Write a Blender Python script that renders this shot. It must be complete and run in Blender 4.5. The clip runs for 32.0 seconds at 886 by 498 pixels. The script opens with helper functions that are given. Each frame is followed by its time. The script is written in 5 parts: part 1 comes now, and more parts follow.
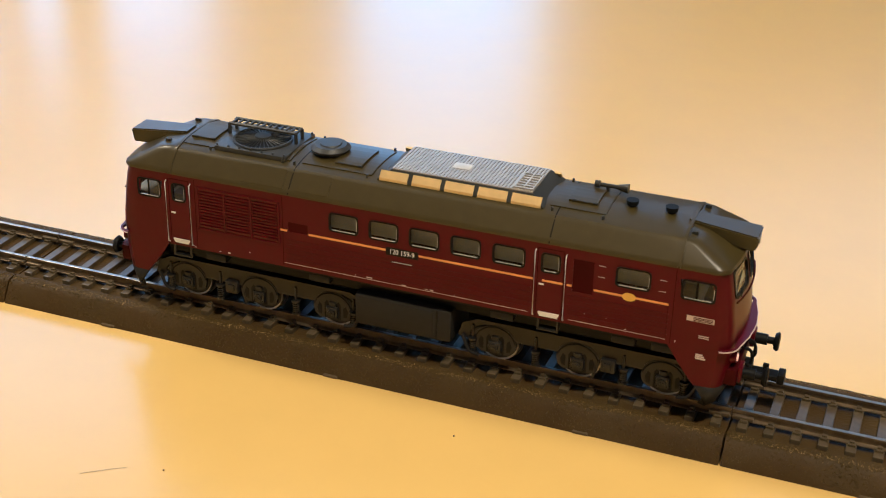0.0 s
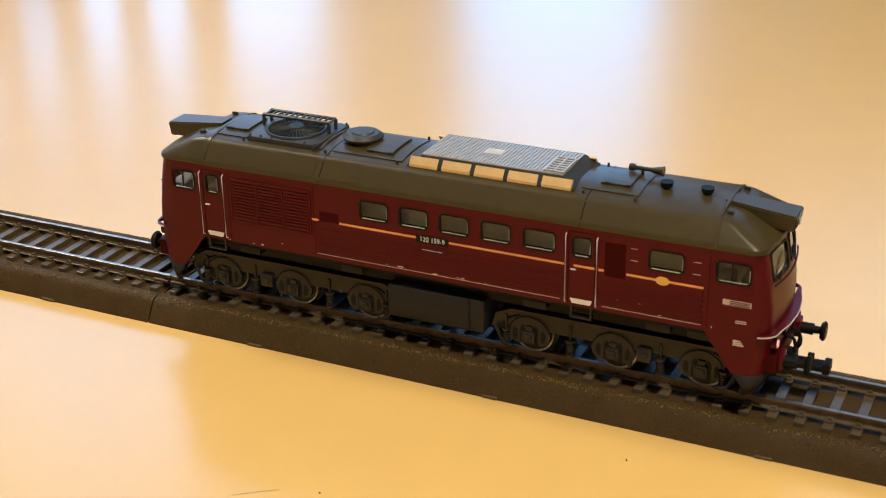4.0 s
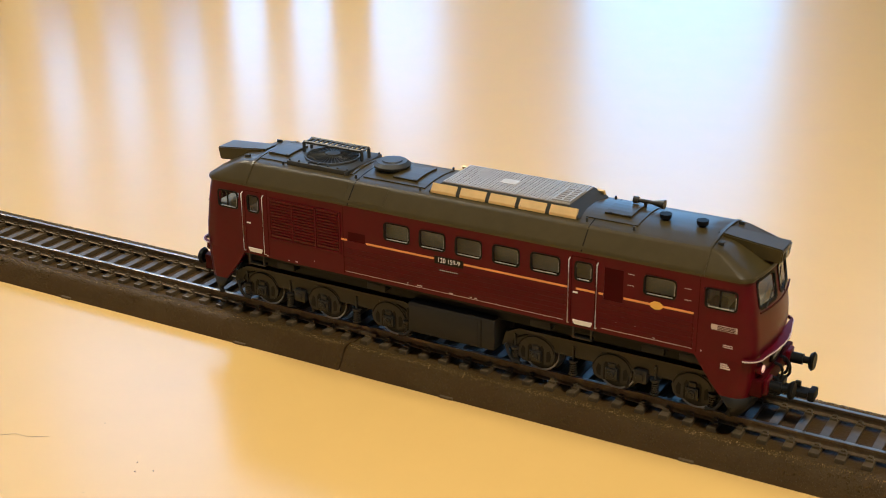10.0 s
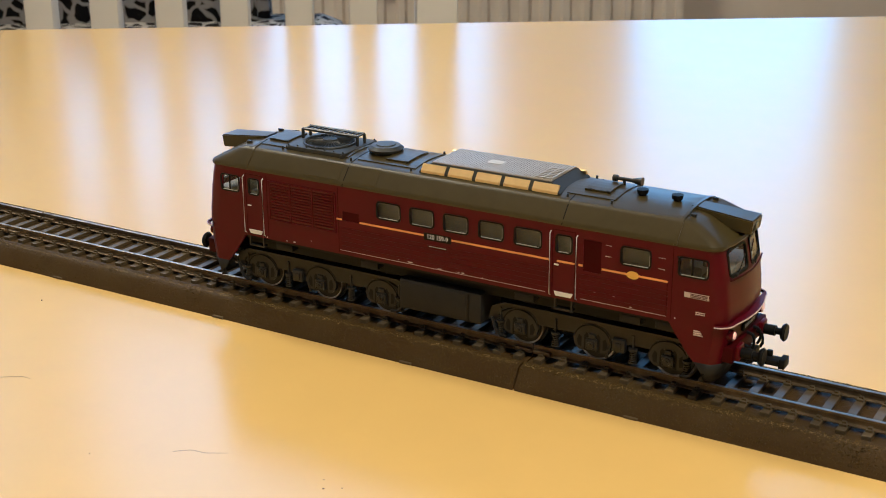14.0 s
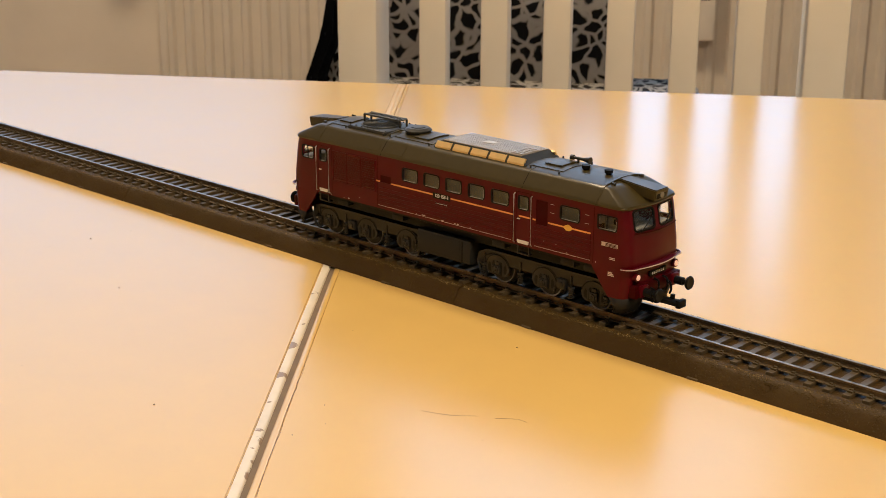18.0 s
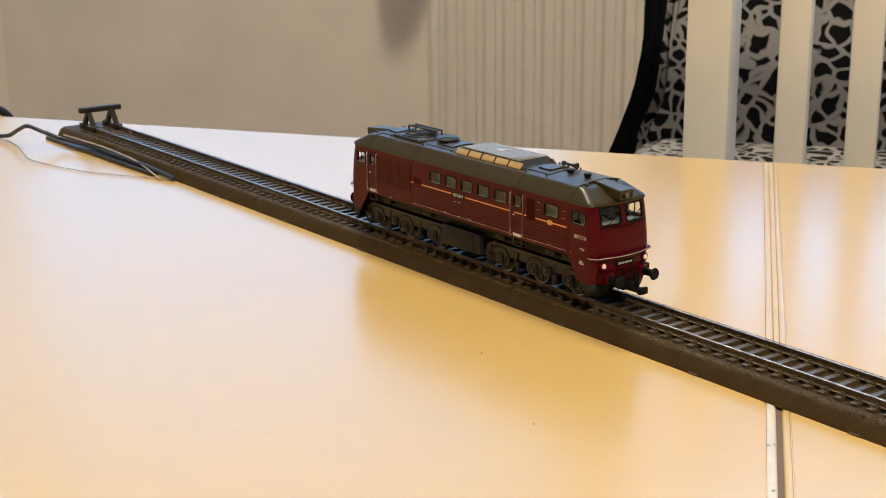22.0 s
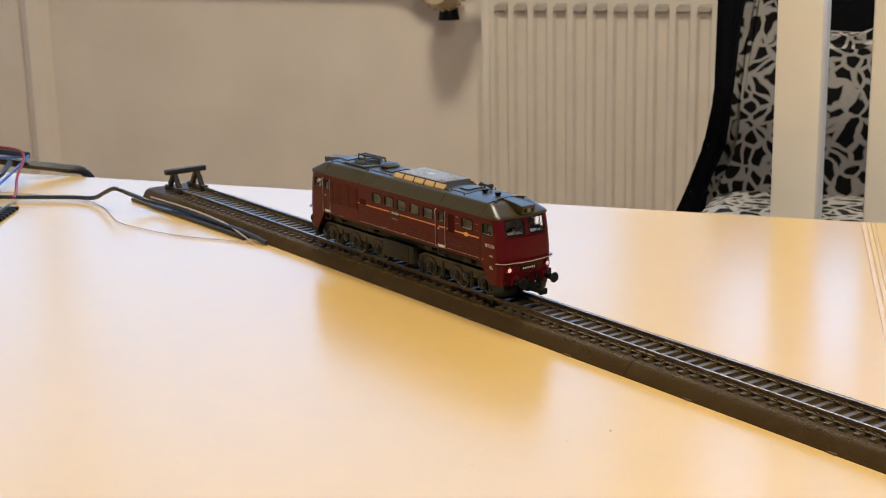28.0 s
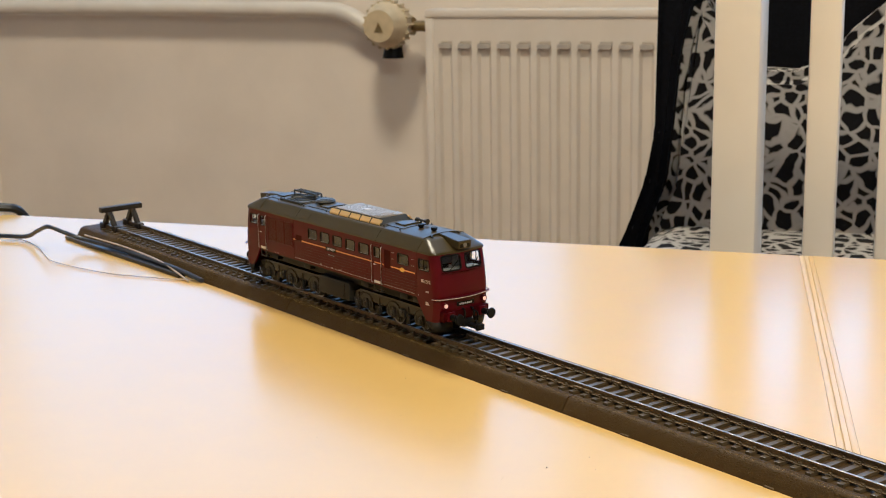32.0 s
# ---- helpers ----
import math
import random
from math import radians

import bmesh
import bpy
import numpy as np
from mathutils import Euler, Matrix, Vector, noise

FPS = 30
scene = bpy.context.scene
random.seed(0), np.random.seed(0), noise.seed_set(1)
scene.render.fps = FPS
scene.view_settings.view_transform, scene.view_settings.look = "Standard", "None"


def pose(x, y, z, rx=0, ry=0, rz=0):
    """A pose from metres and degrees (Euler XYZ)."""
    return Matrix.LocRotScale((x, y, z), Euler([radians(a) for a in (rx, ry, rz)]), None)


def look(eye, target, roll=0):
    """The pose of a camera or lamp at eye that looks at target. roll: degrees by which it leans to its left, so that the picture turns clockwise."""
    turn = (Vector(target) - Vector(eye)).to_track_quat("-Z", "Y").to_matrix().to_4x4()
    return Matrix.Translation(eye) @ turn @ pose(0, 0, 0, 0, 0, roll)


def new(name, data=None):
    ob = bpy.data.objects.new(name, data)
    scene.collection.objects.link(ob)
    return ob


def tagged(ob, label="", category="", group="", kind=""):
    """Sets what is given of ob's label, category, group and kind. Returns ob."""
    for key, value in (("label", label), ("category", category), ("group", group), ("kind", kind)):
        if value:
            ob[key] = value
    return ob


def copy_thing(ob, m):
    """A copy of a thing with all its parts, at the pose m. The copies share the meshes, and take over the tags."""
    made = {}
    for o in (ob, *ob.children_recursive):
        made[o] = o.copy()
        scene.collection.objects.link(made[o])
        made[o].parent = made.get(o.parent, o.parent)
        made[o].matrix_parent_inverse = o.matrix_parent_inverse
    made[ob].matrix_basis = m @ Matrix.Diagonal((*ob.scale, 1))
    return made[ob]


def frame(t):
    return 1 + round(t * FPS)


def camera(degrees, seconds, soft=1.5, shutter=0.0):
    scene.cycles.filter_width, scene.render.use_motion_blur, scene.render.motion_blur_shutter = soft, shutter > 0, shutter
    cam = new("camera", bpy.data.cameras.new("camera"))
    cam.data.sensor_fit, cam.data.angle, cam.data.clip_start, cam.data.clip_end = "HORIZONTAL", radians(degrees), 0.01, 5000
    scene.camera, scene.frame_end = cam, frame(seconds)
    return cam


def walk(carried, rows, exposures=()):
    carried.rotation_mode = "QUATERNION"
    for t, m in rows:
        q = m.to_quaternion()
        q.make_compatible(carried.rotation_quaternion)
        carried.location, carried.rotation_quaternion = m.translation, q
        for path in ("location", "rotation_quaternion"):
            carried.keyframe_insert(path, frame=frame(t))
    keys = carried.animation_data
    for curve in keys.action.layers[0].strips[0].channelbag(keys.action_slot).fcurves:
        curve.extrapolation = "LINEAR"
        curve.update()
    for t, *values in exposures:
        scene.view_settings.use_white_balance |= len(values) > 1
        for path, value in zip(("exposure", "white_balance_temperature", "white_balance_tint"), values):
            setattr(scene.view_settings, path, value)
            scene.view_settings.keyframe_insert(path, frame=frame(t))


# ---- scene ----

# Camera and its path. The track runs along x, z = 0 is the table top.
EXPOSURES = [(0, -0.13, 5000, 13), (9, -0.16, 4950, 12), (14, -0.18, 4850, 11), (16.5, -0.25, 5900, 18), (18.5, -0.22, 5600, 15), (20.5, -0.12, 4950, 10), (24, -0.08, 4900, 11), (30, 0.01, 4900, 12), (32, 0.05, 4900, 12)]


def view(x, y, z, yaw, pitch, roll):
    """A camera pose from its place, its bearing off the y axis, its downward tilt and its lean."""
    a, b = radians(yaw), radians(pitch)
    eye = Vector((x, y, z))
    return look(eye, eye + Vector((math.sin(a) * math.cos(b), math.cos(a) * math.cos(b), -math.sin(b))), roll)


# PATH BEGIN
cam = camera(35.20, 32.0, soft=0.7)
walk(cam, [
    (0, view(0.1929, -0.2449, 0.1586, -20.42, 26.80, 1.30)),
    (0.5, view(0.1892, -0.2439, 0.1560, -21.47, 26.59, 0.81)),
    (1, view(0.1866, -0.2429, 0.1542, -22.12, 26.46, 0.13)),
    (1.5, view(0.1867, -0.2433, 0.1533, -22.91, 26.08, -0.54)),
    (2, view(0.1817, -0.2379, 0.1420, -23.74, 25.36, -1.06)),
    (2.5, view(0.1819, -0.2367, 0.1402, -24.60, 24.56, -1.34)),
    (4.5, view(0.1772, -0.2394, 0.1446, -25.59, 24.66, -0.89)),
    (5, view(0.1761, -0.2397, 0.1444, -25.90, 24.68, -0.81)),
    (6, view(0.1728, -0.2411, 0.1439, -26.62, 24.80, -0.81)),
    (7, view(0.1711, -0.2420, 0.1418, -27.35, 24.48, -0.61)),
    (8, view(0.1667, -0.2428, 0.1390, -27.85, 23.65, -0.10)),
    (9, view(0.1642, -0.2463, 0.1436, -28.75, 23.01, -0.18)),
    (10, view(0.1612, -0.2514, 0.1445, -29.67, 22.03, -0.34)),
    (11, view(0.1532, -0.2540, 0.1438, -30.05, 21.65, -0.27)),
    (12, view(0.1451, -0.2590, 0.1423, -29.95, 21.49, -0.06)),
    (13, view(0.1335, -0.2551, 0.1301, -30.08, 20.83, -0.28)),
    (13.5, view(0.1323, -0.2577, 0.1320, -30.27, 20.71, -0.48)),
    (14, view(0.1299, -0.2636, 0.1339, -30.85, 19.86, -0.39)),
    (14.5, view(0.1254, -0.2659, 0.1383, -32.04, 20.35, -0.60)),
    (16.5, view(0.1133, -0.2778, 0.1375, -38.70, 18.91, -0.55)),
    (17, view(0.1062, -0.2838, 0.1383, -39.93, 18.61, -0.27)),
    (17.5, view(0.0972, -0.2937, 0.1378, -41.25, 18.02, 0.30)),
    (18, view(0.0954, -0.3021, 0.1386, -42.90, 17.41, 0.16)),
    (18.5, view(0.0882, -0.3215, 0.1448, -43.57, 16.63, 1.18)),
    (19, view(0.0877, -0.3260, 0.1486, -45.83, 15.88, 0.28)),
    (20, view(0.0679, -0.3435, 0.1557, -47.80, 15.32, 0.27)),
    (21, view(0.0185, -0.3041, 0.1448, -50.51, 15.79, -0.24)),
    (22, view(0.0036, -0.2966, 0.1420, -52.78, 15.72, -0.54)),
    (23, view(-0.0125, -0.3114, 0.1502, -54.25, 15.70, -0.94)),
    (24, view(-0.0150, -0.3157, 0.1524, -55.97, 15.35, -1.12)),
    (24.5, view(-0.0175, -0.3149, 0.1503, -56.19, 15.14, -0.96)),
    (26.5, view(-0.0183, -0.3126, 0.1502, -55.42, 14.66, -1.11)),
    (27, view(-0.0183, -0.3127, 0.1510, -54.93, 14.38, -1.13)),
    (28, view(-0.0192, -0.3126, 0.1501, -54.27, 13.98, -1.16)),
    (29, view(-0.0197, -0.3108, 0.1495, -53.65, 13.51, -1.08)),
    (30, view(-0.0193, -0.3069, 0.1494, -53.18, 12.99, -1.12)),
    (31, view(-0.0197, -0.3043, 0.1487, -52.43, 12.52, -1.00)),
    (32, view(-0.0206, -0.3059, 0.1478, -52.07, 12.45, -1.05)),
], exposures=EXPOSURES)
LOCO_RUN = [(0, 0.0989), (0.5, 0.0952), (1, 0.0916), (1.5, 0.0878), (2, 0.0843), (2.5, 0.0806), (4.5, 0.0669), (5, 0.0633), (6, 0.0559), (7, 0.0491), (8, 0.0415), (9, 0.0338), (10, 0.0278), (11, 0.0209), (12, 0.0125), (13, -0.0011), (13.5, -0.0095), (14, -0.0202), (14.5, -0.0327), (16.5, -0.0994), (17, -0.1244), (17.5, -0.1490), (18, -0.1731), (18.5, -0.1960), (19, -0.2193), (20, -0.2653), (21, -0.3135), (22, -0.3605), (23, -0.4105), (24, -0.4408), (24.5, -0.4519), (26.5, -0.4663), (27, -0.4674), (28, -0.4674), (29, -0.4672), (30, -0.4671), (31, -0.4672), (32, -0.4674)]
RAIL_TOP = 0.00740
# PATH END
cam.data.dof.use_dof = True
cam.data.dof.focus_distance = 0.37
cam.data.dof.aperture_fstop = 80.0

# World and light
world = bpy.data.worlds.new("world")
scene.world = world
world.use_nodes = True
wn = world.node_tree.nodes
sky = wn.new("ShaderNodeTexSky")
sky.sky_type = "NISHITA"
sky.sun_disc = False
sky.sun_elevation, sky.sun_rotation = radians(35), radians(150)
world.node_tree.links.new(sky.outputs[0], wn["Background"].inputs[0])
wn["Background"].inputs[1].default_value = 0.1
sun = new("sun", bpy.data.lights.new("sun", "SUN"))
sun.data.energy, sun.data.angle, sun.data.color = 2.0, radians(0.5), (1.0, 0.95, 0.88)
sun.matrix_world = look((0, 0, 5), (-1.2, 2.0, 3.3))

MM = 0.001
EDGE = radians(33.5)
UX, UY = math.cos(EDGE), math.sin(EDGE)


def tab(u, v, z=0.0):
    """A place from metres along and across the table's far edge."""
    return Vector((u * UX - v * UY, u * UY + v * UX, z))


def tpose(u, v, z=0.0, turn=0.0):
    p = tab(u, v, z)
    return pose(p.x, p.y, p.z, 0, 0, 33.5 + turn)


# ---- materials ----
def material(name, colour, rough=0.5, metal=0.0, vary=0.12, scale=200.0, bump=0.0, bump_scale=800.0, coat=0.0,
             coat_rough=0.12, second=None, second_scale=20.0, second_amount=0.5, spec=0.5, per_object=0.0, per_island=0.0,
             crisp=False):
    m = bpy.data.materials.new(name)
    m.use_nodes = True
    nt, n = m.node_tree, m.node_tree.nodes
    b = n["Principled BSDF"]
    b.inputs["Roughness"].default_value = rough
    b.inputs["Metallic"].default_value = metal
    b.inputs["Specular IOR Level"].default_value = spec
    if coat:
        b.inputs["Coat Weight"].default_value = coat
        b.inputs["Coat Roughness"].default_value = coat_rough
    co = n.new("ShaderNodeTexCoord")
    tex = n.new("ShaderNodeTexNoise")
    tex.inputs["Scale"].default_value = scale
    tex.inputs["Detail"].default_value = 5
    nt.links.new(co.outputs["Object"], tex.inputs["Vector"])
    ramp = n.new("ShaderNodeMapRange")
    ramp.inputs[1].default_value, ramp.inputs[2].default_value = 0.3, 0.7
    ramp.inputs[3].default_value, ramp.inputs[4].default_value = 1 - vary, 1 + vary
    nt.links.new(tex.outputs["Fac"], ramp.inputs[0])
    out = None
    base = n.new("ShaderNodeRGB")
    base.outputs[0].default_value = (*colour, 1)
    out = base.outputs[0]
    if second:
        big = n.new("ShaderNodeTexNoise")
        big.inputs["Scale"].default_value = second_scale
        big.inputs["Detail"].default_value = 6
        nt.links.new(co.outputs["Object"], big.inputs["Vector"])
        cut = n.new("ShaderNodeMapRange")
        cut.inputs[1].default_value, cut.inputs[2].default_value = (0.575, 0.59) if crisp else (0.48, 0.66)
        cut.inputs[4].default_value = second_amount
        nt.links.new(big.outputs["Fac"], cut.inputs[0])
        mix = n.new("ShaderNodeMix")
        mix.data_type = "RGBA"
        mix.inputs[7].default_value = (*second, 1)
        nt.links.new(cut.outputs[0], mix.inputs[0])
        nt.links.new(out, mix.inputs[6])
        out = mix.outputs[2]
    factor = ramp.outputs[0]
    if per_object or per_island:
        src = n.new("ShaderNodeObjectInfo").outputs["Random"] if per_object else n.new("ShaderNodeNewGeometry").outputs["Random Per Island"]
        amount = per_object or per_island
        mr = n.new("ShaderNodeMapRange")
        mr.inputs[3].default_value, mr.inputs[4].default_value = 1 - amount, 1 + amount
        nt.links.new(src, mr.inputs[0])
        mul = n.new("ShaderNodeMath")
        mul.operation = "MULTIPLY"
        nt.links.new(factor, mul.inputs[0])
        nt.links.new(mr.outputs[0], mul.inputs[1])
        factor = mul.outputs[0]
    sc = n.new("ShaderNodeVectorMath")
    sc.operation = "SCALE"
    nt.links.new(out, sc.inputs[0])
    nt.links.new(factor, sc.inputs["Scale"])
    nt.links.new(sc.outputs[0], b.inputs["Base Color"])
    rr = n.new("ShaderNodeMapRange")
    rr.inputs[3].default_value, rr.inputs[4].default_value = max(0.02, rough * 0.85), min(1, rough * 1.15)
    nt.links.new(tex.outputs["Fac"], rr.inputs[0])
    nt.links.new(rr.outputs[0], b.inputs["Roughness"])
    if bump:
        fine = n.new("ShaderNodeTexNoise")
        fine.inputs["Scale"].default_value = bump_scale
        fine.inputs["Detail"].default_value = 4
        nt.links.new(co.outputs["Object"], fine.inputs["Vector"])
        bp = n.new("ShaderNodeBump")
        bp.inputs["Strength"].default_value = bump
        bp.inputs["Distance"].default_value = 0.3 / bump_scale
        nt.links.new(fine.outputs["Fac"], bp.inputs["Height"])
        nt.links.new(bp.outputs["Normal"], b.inputs["Normal"])
    return m


def glass(name, tint=(0.8, 0.82, 0.8), rough=0.05):
    m = bpy.data.materials.new(name)
    m.use_nodes = True
    b = m.node_tree.nodes["Principled BSDF"]
    b.inputs["Base Color"].default_value = (*tint, 1)
    b.inputs["Transmission Weight"].default_value = 1
    b.inputs["Roughness"].default_value = rough
    b.inputs["IOR"].default_value = 1.3
    return m


def glow(name, colour, strength):
    m = bpy.data.materials.new(name)
    m.use_nodes = True
    b = m.node_tree.nodes["Principled BSDF"]
    b.inputs["Base Color"].default_value = (*colour, 1)
    b.inputs["Emission Color"].default_value = (*colour, 1)
    b.inputs["Emission Strength"].default_value = strength
    return m


M_RED = material("red_paint", (0.076, 0.0010, 0.0050), 0.34, spec=0.2, vary=0.06, scale=300, bump=0.02, bump_scale=3000)
M_DARKRED = material("darker_red", (0.040, 0.0010, 0.0016), 0.5, spec=0.08)
M_ROOF = material("olive_roof_paint", (0.047, 0.034, 0.0085), 0.33, spec=0.42, vary=0.08, scale=400, bump=0.03, bump_scale=4000)
M_ROOFDARK = material("dark_roof_paint", (0.032, 0.031, 0.027), 0.42, spec=0.45, vary=0.15, scale=600)
M_BLACK = material("black_plastic", (0.007, 0.007, 0.007), 0.5, spec=0.15, vary=0.2, scale=500)
M_BOGIE = material("grey_bogie_plastic", (0.0125, 0.0116, 0.0105), 0.36, spec=0.36, vary=0.2, scale=700, second=(0.022, 0.020, 0.018), second_scale=150, second_amount=0.4)
M_TANK = material("dark_grey_tank_plastic", (0.016, 0.0155, 0.0145), 0.55, spec=0.25, vary=0.12, scale=500)
M_STEEL = material("wheel_steel", (0.33, 0.30, 0.25), 0.3, metal=1.0, vary=0.2, scale=900)
M_WHEEL = material("dark_wheel_centre", (0.008, 0.0078, 0.0075), 0.45, spec=0.3, vary=0.2, scale=700)
M_RUBBER = material("black_window_rubber", (0.006, 0.006, 0.006), 0.5, spec=0.15)
M_SILVER = material("silver_print", (0.55, 0.52, 0.48), 0.4)
M_WHITE = material("white_print", (0.75, 0.72, 0.68), 0.5)
M_ORANGE = material("orange_stripe_print", (0.75, 0.30, 0.07), 0.45)
M_MARK = material("faded_white_print", (0.55, 0.43, 0.38), 0.5)
M_GOLD = material("yellow_emblem_print", (0.75, 0.42, 0.05), 0.4)
M_FLAP = material("pale_flap_plastic", (0.78, 0.54, 0.22), 0.35, metal=0.45, vary=0.05, scale=500)
M_MESH = material("light_grey_mesh", (0.46, 0.42, 0.37), 0.36, metal=0.3, vary=0.1, scale=500)
M_VENT = material("grey_vent_plastic", (0.085, 0.08, 0.072), 0.38, vary=0.1, scale=500)
M_PANE = glass("clear_window_plastic", (0.98, 0.98, 0.97), 0.03)
M_LAMPGLASS = material("lamp_lens", (0.6, 0.58, 0.5), 0.15, coat=0.5)
M_BRASSDARK = material("dark_brass_horn", (0.04, 0.036, 0.028), 0.4, metal=0.3)
M_INSIDE = material("grey_interior", (0.21, 0.21, 0.20), 0.6)
M_CABIN = material("pale_grey_cab_plastic", (0.48, 0.47, 0.45), 0.5)
M_BED = material("brown_bedding_plastic", (0.056, 0.032, 0.0085), 0.5, spec=0.16, vary=0.1, scale=2500, bump=0.8, bump_scale=1700, second=(0.072, 0.047, 0.016), second_scale=60, second_amount=0.5)
M_SLEEPER = material("brown_sleeper_plastic", (0.092, 0.066, 0.033), 0.36, spec=0.55, vary=0.2, scale=900, per_object=0.12)
M_RAILSIDE = material("brown_rail_side", (0.20, 0.15, 0.09), 0.4, metal=0.7, vary=0.2, scale=500)
M_RAILTOP = material("polished_rail_head", (0.36, 0.33, 0.28), 0.36, metal=1.0, vary=0.15, scale=500)
M_BUFFERSTOP = material("dark_brown_plastic", (0.014, 0.010, 0.008), 0.5, vary=0.2, scale=500)
M_TABLE = material("cream_laminate", (0.76, 0.50, 0.14), 0.4, spec=0.2, coat=1.0, coat_rough=0.22, vary=0.02, scale=60, second=(0.745, 0.485, 0.133), second_scale=4, second_amount=0.5, bump=0.02, bump_scale=300)
M_TABLEEDGE = material("worn_white_table_edge", (0.80, 0.71, 0.57), 0.35, vary=0.08, scale=120, second=(0.26, 0.16, 0.09), second_scale=110, second_amount=0.9, crisp=True, bump=0.3, bump_scale=300)
M_EDGECREAM = material("cream_edge_laminate", (0.74, 0.53, 0.24), 0.3, spec=0.7, vary=0.05, scale=120, bump=0.05, bump_scale=300)
M_DIRT_SHADE = material("brown_grime_and_shade", (0.17, 0.115, 0.065), 0.7)
M_WALL = material("cream_wall_paint", (0.80, 0.71, 0.59), 0.7, vary=0.05, scale=8, second=(0.76, 0.67, 0.55), second_scale=2, second_amount=0.6, bump=0.1, bump_scale=150)
M_CEIL = material("white_ceiling_paint", (0.75, 0.72, 0.66), 0.8)
M_FLOOR = material("brown_floor_boards", (0.22, 0.13, 0.07), 0.45, vary=0.2, scale=15)
M_RADIATOR = material("cream_radiator_enamel", (0.72, 0.64, 0.53), 0.35, vary=0.03, scale=20)
M_PIPE = material("painted_pipe", (0.70, 0.64, 0.54), 0.4, vary=0.04, scale=30)
M_VALVE = material("yellowed_valve_plastic", (0.55, 0.44, 0.26), 0.45, vary=0.1, scale=60)
M_BRASS = material("tarnished_brass", (0.30, 0.22, 0.10), 0.4, metal=0.9, vary=0.2, scale=80)
M_CHAIRWHITE = material("white_lacquered_wood", (0.86, 0.79, 0.68), 0.35, vary=0.03, scale=25)
M_BLACKFABRIC = material("black_fabric", (0.006, 0.006, 0.008), 0.95, spec=0.1, vary=0.3, scale=400, bump=0.3, bump_scale=900)
M_CABLE = material("dark_blue_cable", (0.022, 0.028, 0.048), 0.4)
M_BLACKCABLE = material("black_cable", (0.012, 0.012, 0.014), 0.4)
M_REDWIRE = material("red_wire", (0.24, 0.022, 0.03), 0.4)
M_BLUEWIRE = material("blue_wire", (0.06, 0.13, 0.50), 0.4)
M_WHITEWIRE = material("white_wire", (0.56, 0.47, 0.40), 0.4)
M_WINFRAME = material("white_window_frame", (0.75, 0.73, 0.70), 0.4)


def leopard():
    m = bpy.data.materials.new("leopard_print_fabric")
    m.use_nodes = True
    nt, n = m.node_tree, m.node_tree.nodes
    b = n["Principled BSDF"]
    b.inputs["Roughness"].default_value = 0.95
    b.inputs["Specular IOR Level"].default_value = 0.1
    co = n.new("ShaderNodeTexCoord")
    warp = n.new("ShaderNodeTexNoise")
    warp.inputs["Scale"].default_value = 28
    nt.links.new(co.outputs["Object"], warp.inputs["Vector"])
    add = n.new("ShaderNodeVectorMath")
    add.operation = "MULTIPLY_ADD"
    add.inputs[1].default_value = (0.034, 0.034, 0.034)
    nt.links.new(warp.outputs["Color"], add.inputs[0])
    nt.links.new(co.outputs["Object"], add.inputs[2])
    vo = n.new("ShaderNodeTexVoronoi")
    vo.feature = "DISTANCE_TO_EDGE"
    vo.inputs["Scale"].default_value = 76
    nt.links.new(add.outputs[0], vo.inputs["Vector"])
    ramp = n.new("ShaderNodeValToRGB")
    e = ramp.color_ramp.elements
    e[0].position, e[0].color = 0.0, (0.44, 0.41, 0.37, 1)
    e[1].position, e[1].color = 1.0, (0.07, 0.06, 0.05, 1)
    for p, c in ((0.10, (0.40, 0.37, 0.33, 1)), (0.16, (0.012, 0.011, 0.012, 1)), (0.42, (0.012, 0.011, 0.012, 1))):
        k = e.new(p)
        k.color = c
    nt.links.new(vo.outputs["Distance"], ramp.inputs[0])
    nt.links.new(ramp.outputs[0], b.inputs["Base Color"])
    return m


M_LEOPARD = leopard()


# ---- mesh helpers (millimetres in, metres out) ----
def box(bm, x0, x1, y0, y1, z0, z1, bevel=0.0):
    g = bmesh.ops.create_cube(bm, size=1)
    vs = g["verts"]
    for v in vs:
        v.co = ((x0 + x1) / 2 + v.co.x * (x1 - x0), (y0 + y1) / 2 + v.co.y * (y1 - y0), (z0 + z1) / 2 + v.co.z * (z1 - z0))
    if bevel:
        es = list({e for v in vs for e in v.link_edges})
        bmesh.ops.bevel(bm, geom=es, offset=bevel, segments=2, affect="EDGES", profile=0.5)
    return bm


def rod(bm, p0, p1, r0, r1=None, n=14, cap=True):
    p0, p1 = Vector(p0), Vector(p1)
    r1 = r0 if r1 is None else r1
    m = Matrix.Translation((p0 + p1) / 2) @ (p1 - p0).to_track_quat("Z", "Y").to_matrix().to_4x4()
    bmesh.ops.create_cone(bm, cap_ends=cap, segments=n, radius1=r0, radius2=r1, depth=(p1 - p0).length, matrix=m)
    return bm


def tube(bm, pts, r, n=8):
    pts = [Vector(p) for p in pts]
    rings = []
    for i, p in enumerate(pts):
        d = (pts[min(i + 1, len(pts) - 1)] - pts[max(i - 1, 0)]).normalized()
        q = d.to_track_quat("Z", "Y").to_matrix()
        rings.append([bm.verts.new(p + q @ Vector((r * math.cos(a), r * math.sin(a), 0))) for a in (2 * math.pi * k / n for k in range(n))])
    for a, b in zip(rings, rings[1:]):
        for k in range(n):
            bm.faces.new((a[k], a[(k + 1) % n], b[(k + 1) % n], b[k]))
    bm.faces.new(rings[0][::-1])
    bm.faces.new(rings[-1])
    return bm


